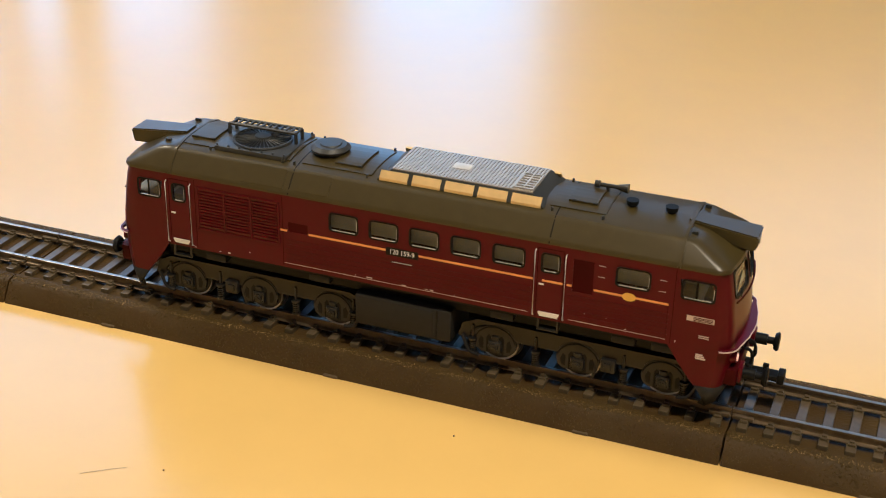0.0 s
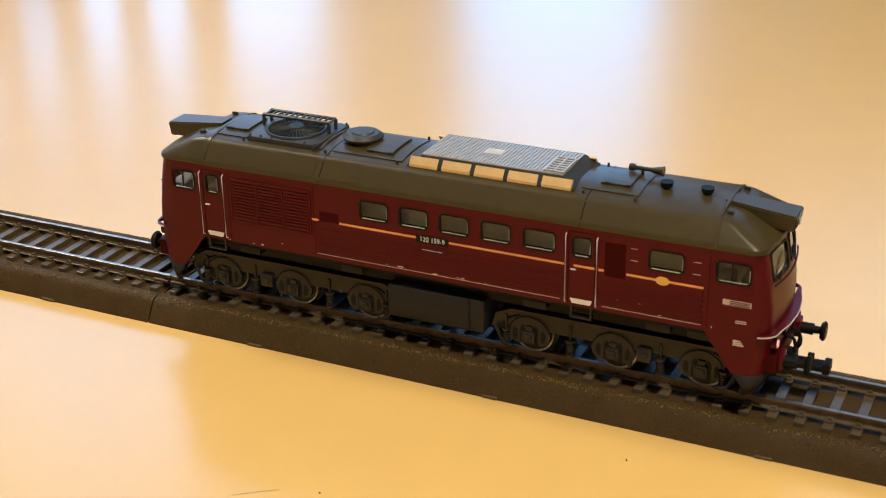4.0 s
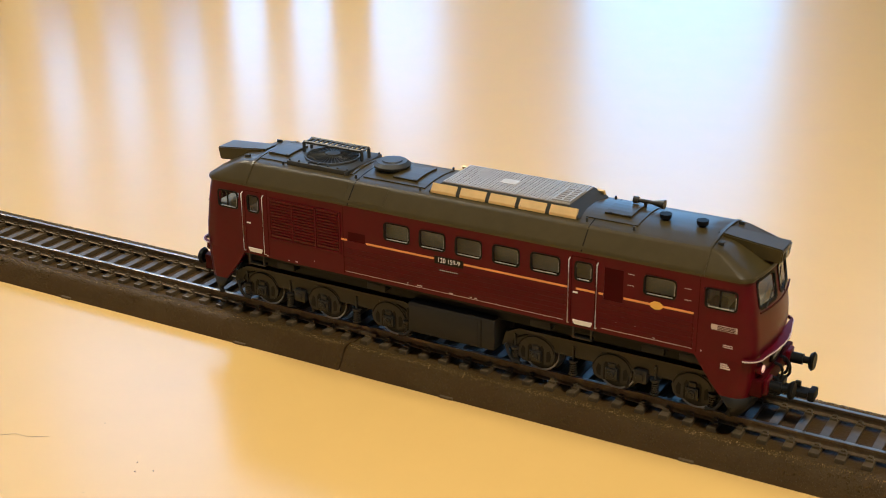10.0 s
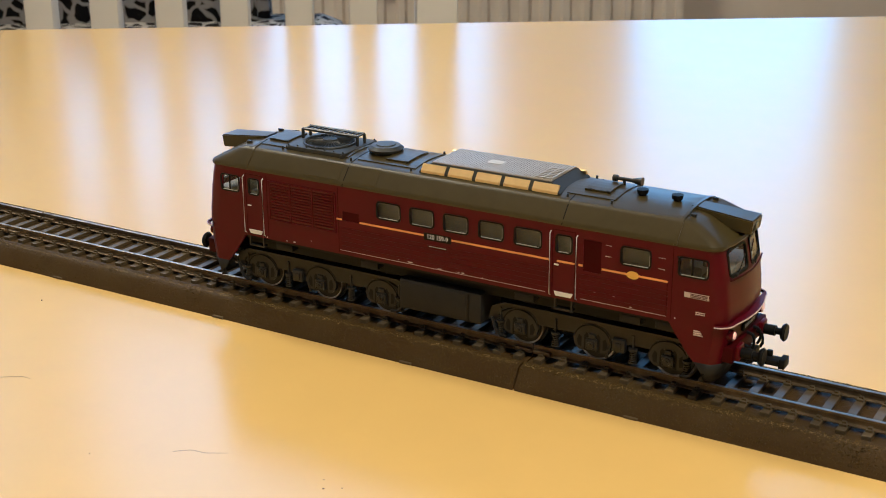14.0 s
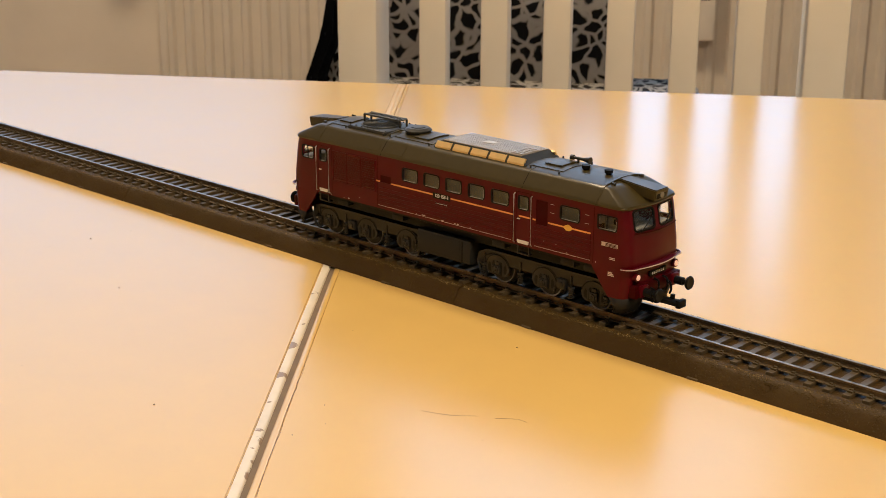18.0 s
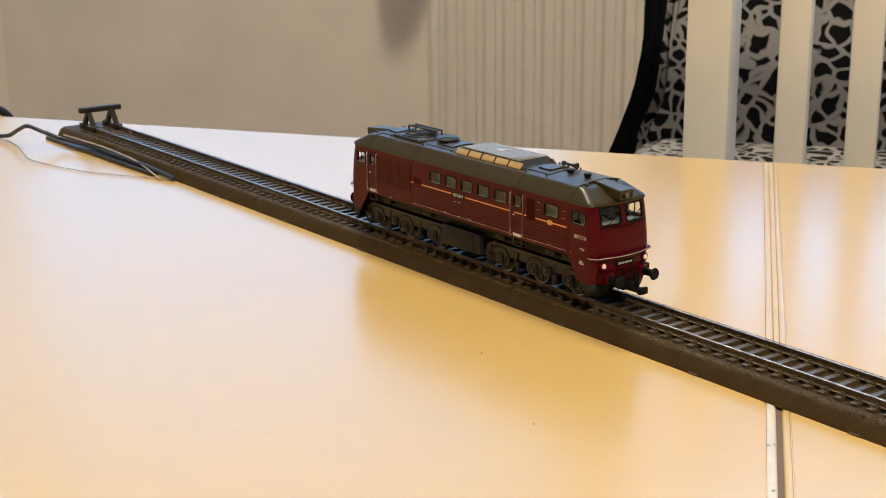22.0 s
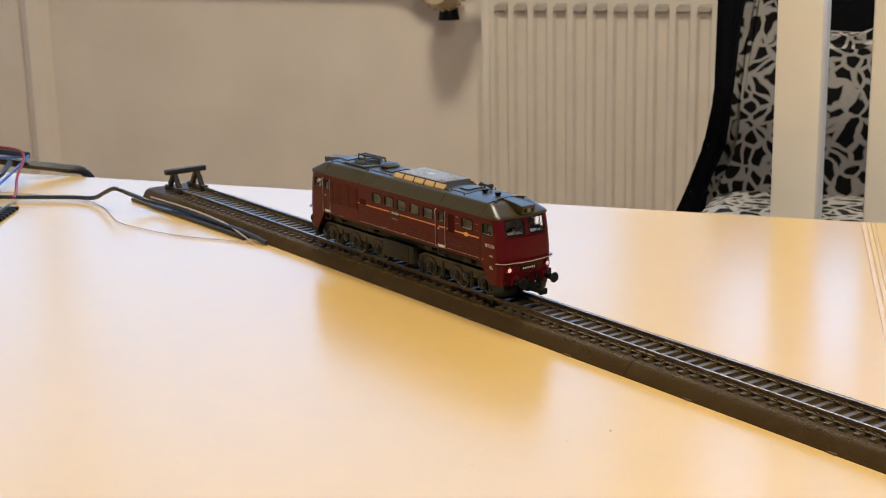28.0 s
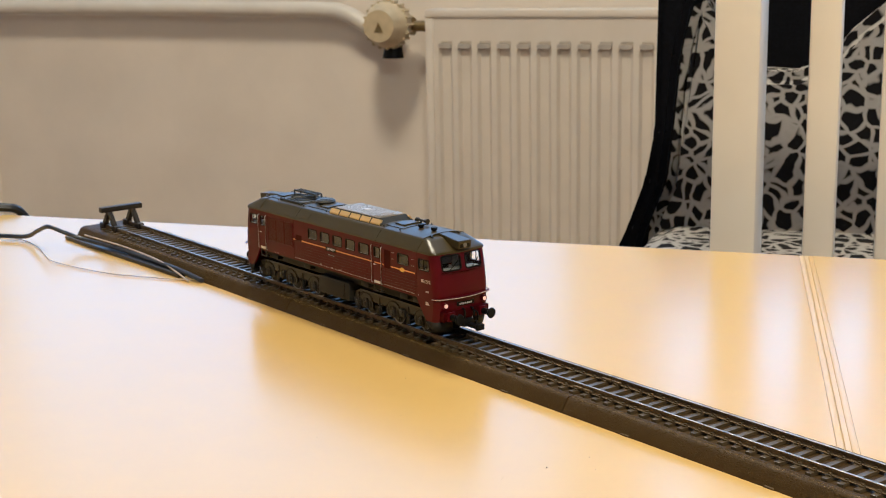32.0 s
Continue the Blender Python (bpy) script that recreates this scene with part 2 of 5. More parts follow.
def smooth_line(pts, steps=8):
    """Points of a soft curve through the given places."""
    ps = [Vector(p) for p in pts]
    ps = [2 * ps[0] - ps[1]] + ps + [2 * ps[-1] - ps[-2]]
    out = []
    for a, b, c, d in zip(ps, ps[1:], ps[2:], ps[3:]):
        for k in range(steps):
            t = k / steps
            out.append(0.5 * ((2 * b) + (c - a) * t + (2 * a - 5 * b + 4 * c - d) * t * t + (3 * b - 3 * c + d - a) * t ** 3))
    return out + [ps[-2]]


def prism(bm, outline, axis, a, b):
    """A closed outline of 2D places drawn out along an axis from a to b."""
    def at(p, t):
        return {"x": (t, p[0], p[1]), "y": (p[0], t, p[1]), "z": (p[0], p[1], t)}[axis]
    r0 = [bm.verts.new(at(p, a)) for p in outline]
    r1 = [bm.verts.new(at(p, b)) for p in outline]
    n = len(outline)
    for i in range(n):
        bm.faces.new((r0[i], r0[(i + 1) % n], r1[(i + 1) % n], r1[i]))
    bm.faces.new(r0[::-1])
    bm.faces.new(r1)
    bmesh.ops.recalc_face_normals(bm, faces=bm.faces[:])
    return bm


def rounded(x0, x1, z0, z1, r, n=4):
    pts = []
    for cx, cz, a0 in ((x1 - r, z1 - r, 0), (x0 + r, z1 - r, 90), (x0 + r, z0 + r, 180), (x1 - r, z0 + r, 270)):
        for k in range(n + 1):
            a = radians(a0 + 90 * k / n)
            pts.append((cx + r * math.cos(a), cz + r * math.sin(a)))
    return pts


def ring_frame(bm, outer, inner, to, depth):
    """A frame between two outlines of equal count, laid on a surface by to(p, off)."""
    n = len(outer)
    rows = [[bm.verts.new(to(p, o)) for p in ps] for ps, o in ((outer, 0.0), (outer, depth), (inner, depth), (inner, -depth * 2))]
    for a, b in zip(rows, rows[1:]):
        for i in range(n):
            bm.faces.new((a[i], a[(i + 1) % n], b[(i + 1) % n], b[i]))
    bmesh.ops.recalc_face_normals(bm, faces=bm.faces[:])
    return bm


def part(name, bm, mat, parent, label="", smooth=True, at=None, kind="", scale=MM, sharp=35):
    me = bpy.data.meshes.new(name)
    if scale != 1:
        bmesh.ops.scale(bm, vec=(scale,) * 3, verts=bm.verts[:])
    bm.to_mesh(me)
    bm.free()
    me.materials.append(mat)
    if smooth:
        me.polygons.foreach_set("use_smooth", [True] * len(me.polygons))
        me.set_sharp_from_angle(angle=radians(sharp))
    ob = new(name, me)
    ob.parent = parent
    if at is not None:
        ob.location = Vector(at) * scale
    if label or kind:
        tagged(ob, label, kind=kind)
    return ob


def share(name, me_ob, parent, at, turn=0.0):
    """Another object on the same mesh."""
    ob = new(name, me_ob.data)
    ob.parent = parent
    ob.location = Vector(at) * MM
    ob.rotation_euler = (0, 0, turn)
    return ob


def thing(name, label, category, m=None, group="", kind=""):
    ob = new(name)
    ob.empty_display_size = 0.01
    if m is not None:
        ob.matrix_basis = m
    return tagged(ob, label, category, group, kind)


B = bmesh.new

# ---- the locomotive ----
SIDE_W = 12.3
SX = [-62.5, -57.2, -54.2, -51.2, -48.0, -29.0, -27.0, -22.5, -17.4, -11.2, -8.5, -2.4, 0.3, 6.4, 9.2, 15.2, 18.0, 24.4, 28.0, 31.6, 34.3, 38.4, 42.9, 49.4, 55.6, 61.8]
LEVELS = [(14.6, 66.9, 12.3), (17, 67.1, 12.3), (20, 66.9, 12.3), (22.0, 66.6, 12.3), (23.0, 66.5, 12.3), (25.2, 66.2, 12.3),
          (29.1, 65.5, 12.3), (30.6, 65.1, 12.3), (31.2, 65.0, 12.3)]
SIDE_HOLES = {(-17.4, -11.2), (-8.5, -2.4), (0.3, 6.4), (9.2, 15.2), (18.0, 24.4), (42.9, 49.4), (28.0, 31.6), (-54.2, -51.2), (55.6, 61.8), (-62.5, -57.2)}
FRONT_Y = [-8.9, -5.0, -1.1, 1.1, 5.0, 8.9]


def loop(X, W, R, bow, straight, fy):
    """A closed plan outline, with a tag for each stretch that follows a place."""
    s = (X - bow - R) / (66.1 - 1.0 - 3.3)
    f = (W - R) / 9.0
    at = [x * s if abs(x) > 55 or s < 0.97 else x for x in straight]
    pts = [(x, -W, ("s", i)) for i, x in enumerate(at)]
    for k in range(1, 6):
        a = radians(90 * k / 6)
        pts.append((X - bow - R + R * math.sin(a), -W + R - R * math.cos(a), ("c", 0)))
    for i, y in enumerate(fy):
        pts.append((X - bow * (y / 8.9) ** 2, y * f, ("f", i)))
    for k in range(5, 0, -1):
        a = radians(90 * k / 6)
        pts.append((X - bow - R + R * math.sin(a), W - R + R * math.cos(a), ("c", 0)))
    pts += [(x, W, ("t", i)) for i, x in reversed(list(enumerate(at)))]
    left = []
    for x, y, tag in pts[len(straight):len(straight) + 10 + len(fy)]:
        left.append((-x - 2.1, -y, ("b", tag[1]) if tag[0] == "f" else tag))
    return pts + left


def face_x(y, z):
    for (z0, a, _), (z1, b, _) in zip(LEVELS, LEVELS[1:]):
        if z <= z1:
            break
    X = a + (b - a) * (z - z0) / (z1 - z0)
    return X - 1.0 * (y / 8.9) ** 2


def build_shell(loco):
    bm = B()
    rows, tags = [], None
    for z, X, W in LEVELS:
        pts = loop(X, W, 3.3, 1.0, SX, FRONT_Y)
        tags = [p[2] for p in pts]
        rows.append([bm.verts.new((x, y, z)) for x, y, _ in pts])
    n = len(tags)
    for li, (a, b) in enumerate(zip(rows, rows[1:])):
        z0, z1 = LEVELS[li][0], LEVELS[li + 1][0]
        for i in range(n):
            j = (i + 1) % n
            t, u = tags[i], tags[j]
            hole = False
            if t[0] in "st" and u[0] == t[0]:
                x0, x1 = sorted((SX[t[1]], SX[u[1]]))
                if (z0, z1) == (25.2, 29.1) and (x0, x1) in SIDE_HOLES:
                    hole = True
                if (x0, x1) == (34.3, 38.4) and 22.0 <= z0 and z1 <= 29.1:
                    hole = True
                if (x0, x1) == (-27.0, -22.5) and (z0, z1) == (23.0, 25.2):
                    hole = True
            if t[0] in "fb" and u[0] == t[0] and z0 >= 25.2 and z1 <= 30.6:
                k = min(t[1], u[1])
                if k in (0, 1, 3, 4):
                    hole = True
            if not hole:
                bm.faces.new((a[i], a[j], b[j], b[i]))
    bmesh.ops.recalc_face_normals(bm, faces=bm.faces[:])
    shell = part("body_shell", bm, M_RED, loco, "dark red moulded body side walls and cab fronts")
    so = shell.modifiers.new("wall", "SOLIDIFY")
    so.thickness, so.offset = 0.0007, -1
    sp = shell.modifiers.new("split", "EDGE_SPLIT")
    sp.split_angle = radians(35)
    # roof, olive
    bm = B()
    rows = []
    for z, X, W, R in ((31.2, 65.25, 12.4, 2.9), (31.6, 65.4, 12.42, 2.9), (32.1, 65.2, 12.2, 2.8), (32.4, 64.75, 11.95, 2.7), (32.7, 64.2, 11.69, 2.6),
                       (35.2, 59.2, 9.5, 2.0), (35.45, 58.7, 9.25, 2.0), (35.8, 57.6, 8.75, 1.9), (35.95, 56.7, 8.2, 1.9), (36.05, 56.0, 7.6, 1.8),
                       (36.4, 54.6, 5.8, 1.8), (36.65, 53.4, 3.8, 1.6), (36.8, 52.0, 1.8, 1.2)):
        rows.append([bm.verts.new((x, y, z)) for x, y, _ in loop(X, W, R, 1.0, SX, FRONT_Y)])
    for a, b in zip(rows, rows[1:]):
        for i in range(n):
            bm.faces.new((a[i], a[(i + 1) % n], b[(i + 1) % n], b[i]))
    bm.faces.new(rows[-1])
    bm.faces.new(rows[0][::-1])
    bmesh.ops.recalc_face_normals(bm, faces=bm.faces[:])
    return part("roof", bm, M_ROOF, loco, "olive grey roof with sloping sides", sharp=18)


def roof_z(y):
    prof = ((0, 36.83), (1.8, 36.8), (3.8, 36.65), (5.8, 36.4), (7.6, 36.05), (8.2, 35.95), (8.75, 35.8), (9.25, 35.45), (9.5, 35.2), (11.69, 32.7), (11.95, 32.4), (12.2, 32.1), (12.42, 31.6))
    y = abs(y)
    for (a, za), (b, zb) in zip(prof, prof[1:]):
        if y <= b:
            return za + (zb - za) * (y - a) / (b - a)
    return 31.5


def roof_rib(roof, x, w, proud, ymax=12.5, name="roof_rib", mat=None):
    bm = B()
    ys = [-ymax + 2 * ymax * k / 28 for k in range(29)]
    rows = []
    for dx in (-w, w):
        rows.append([bm.verts.new((x + dx, y * (1 + proud / 30), roof_z(y) + proud)) for y in ys])
        rows.append([bm.verts.new((x + dx, y, roof_z(y) - 0.3)) for y in ys])
    for a, b in ((0, 2), (0, 1), (2, 3)):
        for i in range(28):
            bm.faces.new((rows[a][i], rows[a][i + 1], rows[b][i + 1], rows[b][i]))
    bmesh.ops.recalc_face_normals(bm, faces=bm.faces[:])
    part(name, bm, mat or M_ROOF, roof)


def roof_plate(parent, name, x0, x1, y0, y1, h, mat, label="", bevel=0.15, nx=1):
    """A plate that lies on the curved roof."""
    bm = B()
    ny = 8
    top, low = [], []
    for k in range(ny + 1):
        y = y0 + (y1 - y0) * k / ny
        top.append([bm.verts.new((x, y, roof_z(y) + h)) for x in (x0, x1)])
        low.append([bm.verts.new((x, y, roof_z(y) - 0.4)) for x in (x0, x1)])
    for k in range(ny):
        bm.faces.new((top[k][0], top[k][1], top[k + 1][1], top[k + 1][0]))
        for s in (0, 1):
            bm.faces.new((top[k][s], top[k + 1][s], low[k + 1][s], low[k][s]))
    for k in (0, ny):
        bm.faces.new((top[k][0], top[k][1], low[k][1], low[k][0]))
    bmesh.ops.recalc_face_normals(bm, faces=bm.faces[:])
    return part(name, bm, mat, parent, label, smooth=False)


def side_window(loco, x0, x1, z0, z1, s, name="side_window", r=0.7):
    """Rubber frame, silver inner rim and clear pane on one side wall."""
    def to(p, off):
        return (p[0], s * (SIDE_W + off), p[1])
    bm = ring_frame(B(), rounded(x0 - 0.22, x1 + 0.22, z0 - 0.22, z1 + 0.22, r + 0.22), rounded(x0 + 0.08, x1 - 0.08, z0 + 0.08, z1 - 0.08, r), to, 0.18)
    holder = part(name, bm, M_RUBBER, loco)
    bm = ring_frame(B(), rounded(x0 + 0.06, x1 - 0.06, z0 + 0.06, z1 - 0.06, r), rounded(x0 + 0.15, x1 - 0.15, z0 + 0.15, z1 - 0.15, r - 0.05), to, 0.06)
    part("rim", bm, M_RUBBER, holder)
    bm = B()
    box(bm, x0 + 0.5, x1 - 0.6, *sorted((s * (SIDE_W - 0.05), s * (SIDE_W + 0.12))), z0 + 0.14, z0 + 0.24)
    box(bm, x1 - 0.24, x1 - 0.14, *sorted((s * (SIDE_W - 0.05), s * (SIDE_W + 0.12))), z0 + 0.7, z1 - 1.0)
    part("rim_line", bm, M_SILVER, holder, smooth=False)
    bm = B()
    pts = rounded(x0 + 0.1, x1 - 0.1, z0 + 0.1, z1 - 0.1, r)
    prism(bm, pts, "y", s * (SIDE_W - 0.5), s * (SIDE_W - 0.2))
    part("pane", bm, M_PANE, holder, smooth=False).visible_shadow = False


def front_window(loco, y0, y1, e):
    z0, z1 = 25.3, 30.65

    def to(p, off):
        return (e * (face_x(p[0], p[1]) + off) - (0 if e > 0 else 2.1), p[0], p[1])
    fr = part("windscreen", ring_frame(B(), rounded(y0 - 0.3, y1 + 0.3, z0 - 0.35, z1 + 0.25, 1.3, 5), rounded(y0 + 0.15, y1 - 0.15, z0 + 0.15, z1 - 0.15, 0.9, 5), to, 0.22), M_RUBBER, loco, "cab windscreen in a black rubber seal")
    bm = B()
    pts = rounded(y0 + 0.1, y1 - 0.1, z0 + 0.1, z1 - 0.1, 0.9, 5)
    rows = [[bm.verts.new(to(p, o)) for p in pts] for o in (-0.3, -0.05)]
    bm.faces.new(rows[0])
    bm.faces.new(rows[1][::-1])
    for k in range(len(pts)):
        j = (k + 1) % len(pts)
        bm.faces.new((rows[0][k], rows[0][j], rows[1][j], rows[1][k]))
    bmesh.ops.recalc_face_normals(bm, faces=bm.faces[:])
    part("pane", bm, M_PANE, fr, smooth=False).visible_shadow = False
    bm = B()
    ym = (y0 + y1) / 2
    tube(bm, [to((ym - 2, z0 - 0.4), 0.35), to((ym + 0.5, z0 + 1.6), 0.4), to((ym + 2.6, z0 + 3.2), 0.35)], 0.14, 5)
    part("wiper", bm, M_BLACK, fr)


def strip(parent, name, x0, x1, z0, z1, s, mat, off=0.04, y=SIDE_W):
    bm = B()
    box(bm, x0, x1, min(s * (y - 0.1), s * (y + off)), max(s * (y - 0.1), s * (y + off)), z0, z1)
    return part(name, bm, mat, parent, smooth=False)


def lettering(parent, name, words, size, at, s, mat, squeeze=1.0):
    cu = bpy.data.curves.new(name, "FONT")
    cu.body, cu.size, cu.align_x, cu.align_y = words, size * MM, "CENTER", "CENTER"
    cu.extrude = 0.00003
    tmp = bpy.data.objects.new(name, cu)
    scene.collection.objects.link(tmp)
    me = bpy.data.meshes.new_from_object(tmp.evaluated_get(bpy.context.evaluated_depsgraph_get()))
    bpy.data.objects.remove(tmp)
    me.materials.clear()
    me.materials.append(mat)
    ob = new(name, me)
    ob.parent = parent
    ob.matrix_basis = Matrix.Translation(Vector(at) * MM) @ Euler((radians(90), 0, 0 if s < 0 else math.pi)).to_matrix().to_4x4() @ Matrix.Diagonal((squeeze, 1, 1, 1))
    return ob


def side_details(loco, s):
    for x0, x1 in ((-17.4, -11.2), (-8.5, -2.4), (0.3, 6.4), (9.2, 15.2), (18.0, 24.4), (42.9, 49.4)):
        side_window(loco, x0, x1, 25.2, 29.1, s)
    for x0, x1 in ((28.0, 31.6), (-54.2, -51.2)):
        side_window(loco, x0, x1, 25.2, 29.1, s, "door_window", 0.6)
    for x0, x1 in ((55.6, 61.8), (-62.5, -57.2)):
        side_window(loco, x0, x1, 25.2, 29.1, s, "cab_side_window", 0.6)
        bm = B()
        box(bm, x0 + (x1 - x0) * 0.42, x0 + (x1 - x0) * 0.48, s * 12.1 - 0.12, s * 12.1 + 0.12, 25.3, 29.0)
        part("window_bar", bm, M_RUBBER, loco)
    # recessed panels, a darker red than the walls
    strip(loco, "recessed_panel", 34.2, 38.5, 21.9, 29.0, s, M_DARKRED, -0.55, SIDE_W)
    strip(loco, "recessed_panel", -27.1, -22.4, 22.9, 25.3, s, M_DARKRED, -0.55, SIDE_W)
    # cab doors
    for xa, xb in ((26.7, 32.9), (-55.6, -49.8)):
        bm = B()
        for a, b, c, d in ((xa + 0.4, xa + 0.55, 14.9, 30.2), (xb - 0.55, xb - 0.4, 14.9, 30.2), (xa + 0.4, xb - 0.4, 30.1, 30.25)):
            box(bm, a, b, min(s * 12.2, s * 12.36), max(s * 12.2, s * 12.36), c, d)
        dr = part("cab_door", bm, M_DARKRED, loco, "red cab door with bright handrails", smooth=False)
        for hx in (xa, xb):
            bm = B()
            tube(bm, [(hx, s * 12.2, 15.2), (hx, s * 12.85, 15.5), (hx, s * 12.85, 29.4), (hx, s * 12.2, 29.7)], 0.14, 6)
            part("handrail", bm, M_SILVER, dr, "silver handrail")
        strip(dr, "door_handle", xa + 0.9, xa + 1.9, 22.2, 22.5, s, M_WHITE, 0.2)
        bm = B()
        prism(bm, [(xa + 1.0, 16.0), (xa + 1.4, 15.3), (xb - 1.2, 15.3), (xb - 0.9, 16.0), (xb - 0.9, 16.25), (xa + 1.0, 16.25)], "y", s * 12.25, s * 12.5)
        part("kick_plate", bm, M_WHITE, dr, "pale door kick plate", smooth=False)
    # louvres
    bm = B()
    for xa, xb in ((-48.4, -48.0), (-42.1, -41.7), (-35.8, -35.4), (-29.3, -28.9)):
        box(bm, xa, xb, min(s * 12.2, s * 12.5), max(s * 12.2, s * 12.5), 19.6, 29.3)
    box(bm, -48.4, -28.9, min(s * 12.2, s * 12.5), max(s * 12.2, s * 12.5), 29.1, 29.4)
    box(bm, -48.4, -28.9, min(s * 12.2, s * 12.5), max(s * 12.2, s * 12.5), 19.5, 19.8)
    lv = part("louvre_panel", bm, M_RED, loco, "louvred radiator panel")
    bm = B()
    prism(bm, [(s * 12.28, -0.02), (s * 12.33, -0.02), (s * 12.54, 0.5), (s * 12.54, 0.64), (s * 12.28, 0.62)], "x", -2.9, 2.9)
    first = part("slat", bm, M_RED, lv, smooth=False, at=(-44.9, 0, 20.1))
    for bay in (-44.9, -38.75, -32.35):
        for k in range(13):
            if bay != -44.9 or k:
                share("slat", first, lv, (bay, 0, 20.1 + 0.7 * k))
    # horizontal ribs and belt lines
    for z in (16.6, 17.7, 18.8, 19.9, 21.0):
        strip(loco, "side_rib", -27.5, 26.0, z, z + 0.22, s, M_RED, 0.13)
        strip(loco, "side_rib", 33.6, 53.5, z, z + 0.22, s, M_RED, 0.13)
    for x in (-28.3, 54.2, -48.9):
        strip(loco, "panel_joint", x, x + 0.14, 15.0, 30.8, s, M_DARKRED, 0.03)
    for a, b in ((-28.8, -27.2), (-22.3, -5.0), (2.2, 26.3), (28.2, 32.4), (33.2, 34.2), (38.6, 53.3)):
        strip(loco, "orange_stripe", a, b, 22.95, 23.4, s, M_ORANGE, 0.06)
    strip(loco, "pinstripe", -28, 25.5, 15.56, 15.66, s, M_MARK)
    strip(loco, "pinstripe", 34, 53.3, 15.56, 15.66, s, M_MARK)
    strip(loco, "pinstripe", 53.2, 53.33, 15.6, 22.8, s, M_DARKRED)
    bm = B()
    prism(bm, [(45.6 + 1.35 * math.cos(a), 23.15 + 0.85 * math.sin(a)) for a in (2 * math.pi * k / 20 for k in range(20))], "y", s * 12.25, s * 12.42)
    part("emblem", bm, M_GOLD, loco, "yellow oval emblem", smooth=False)
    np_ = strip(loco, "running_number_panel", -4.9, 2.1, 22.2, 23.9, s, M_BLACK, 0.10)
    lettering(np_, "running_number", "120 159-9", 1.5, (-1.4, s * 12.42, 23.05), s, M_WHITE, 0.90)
    strip(loco, "lettering_bar", -3.9, 0.9, 20.6, 21.0, s, M_BLACK, 0.11)
    for k in range(9):
        strip(loco, "lettering_bar", -3.6 + 0.5 * k, -3.25 + 0.5 * k, 20.72, 20.9, s, M_SILVER, 0.13)
    for x, z, w, h in ((-49.5, 14.9, 0.5, 0.3), (-43.6, 15.0, 0.6, 0.25), (-41.5, 15.0, 0.8, 0.5), (-36.4, 16.2, 0.35, 0.3), (-11.8, 15.9, 0.2, 0.4), (-9.3, 15.9, 1.7, 0.4), (-1.4, 15.7, 1.3, 0.4), (3.6, 15.9, 0.9, 0.2),
                       (4.8, 15.8, 0.9, 0.5), (10.0, 15.7, 0.15, 0.5), (37.0, 17.6, 0.35, 0.4), (41.3, 17.6, 0.5, 0.25), (45.2, 15.9, 0.6, 0.3), (55.2, 15.4, 0.2, 0.7)):
        strip(loco, "small_marking", x, x + w * 0.75, z, z + h * 0.6, s, M_MARK, 0.06)
    for x, z in ((39.3, 28.6), (39.3, 26.2), (51.2, 28.0), (51.2, 25.6)):
        strip(loco, "step_bar", x, x + 1.4, z, z + 0.1, s, M_MARK, 0.05)
    # printed tables on the cab
    tb = strip(loco, "printed_table", 57.0, 62.3, 20.7, 21.8, s, M_MARK, 0.06)
    for k in range(3):
        strip(tb, "lettering_bar", 58.3, 62.0, 20.82 + 0.32 * k, 21.0 + 0.32 * k, s, M_DARKRED, 0.08)
    for k in range(3):
        strip(loco, "lettering_bar", 59.4, 61.4 - 0.3 * k, 12.7 + 0.42 * k, 12.95 + 0.42 * k, s, M_MARK, 0.06)
    for k in range(2):
        strip(loco, "lettering_bar", 59.6, 61.6, 17.3 + 0.4 * k, 17.5 + 0.4 * k, s, M_MARK, 0.06)


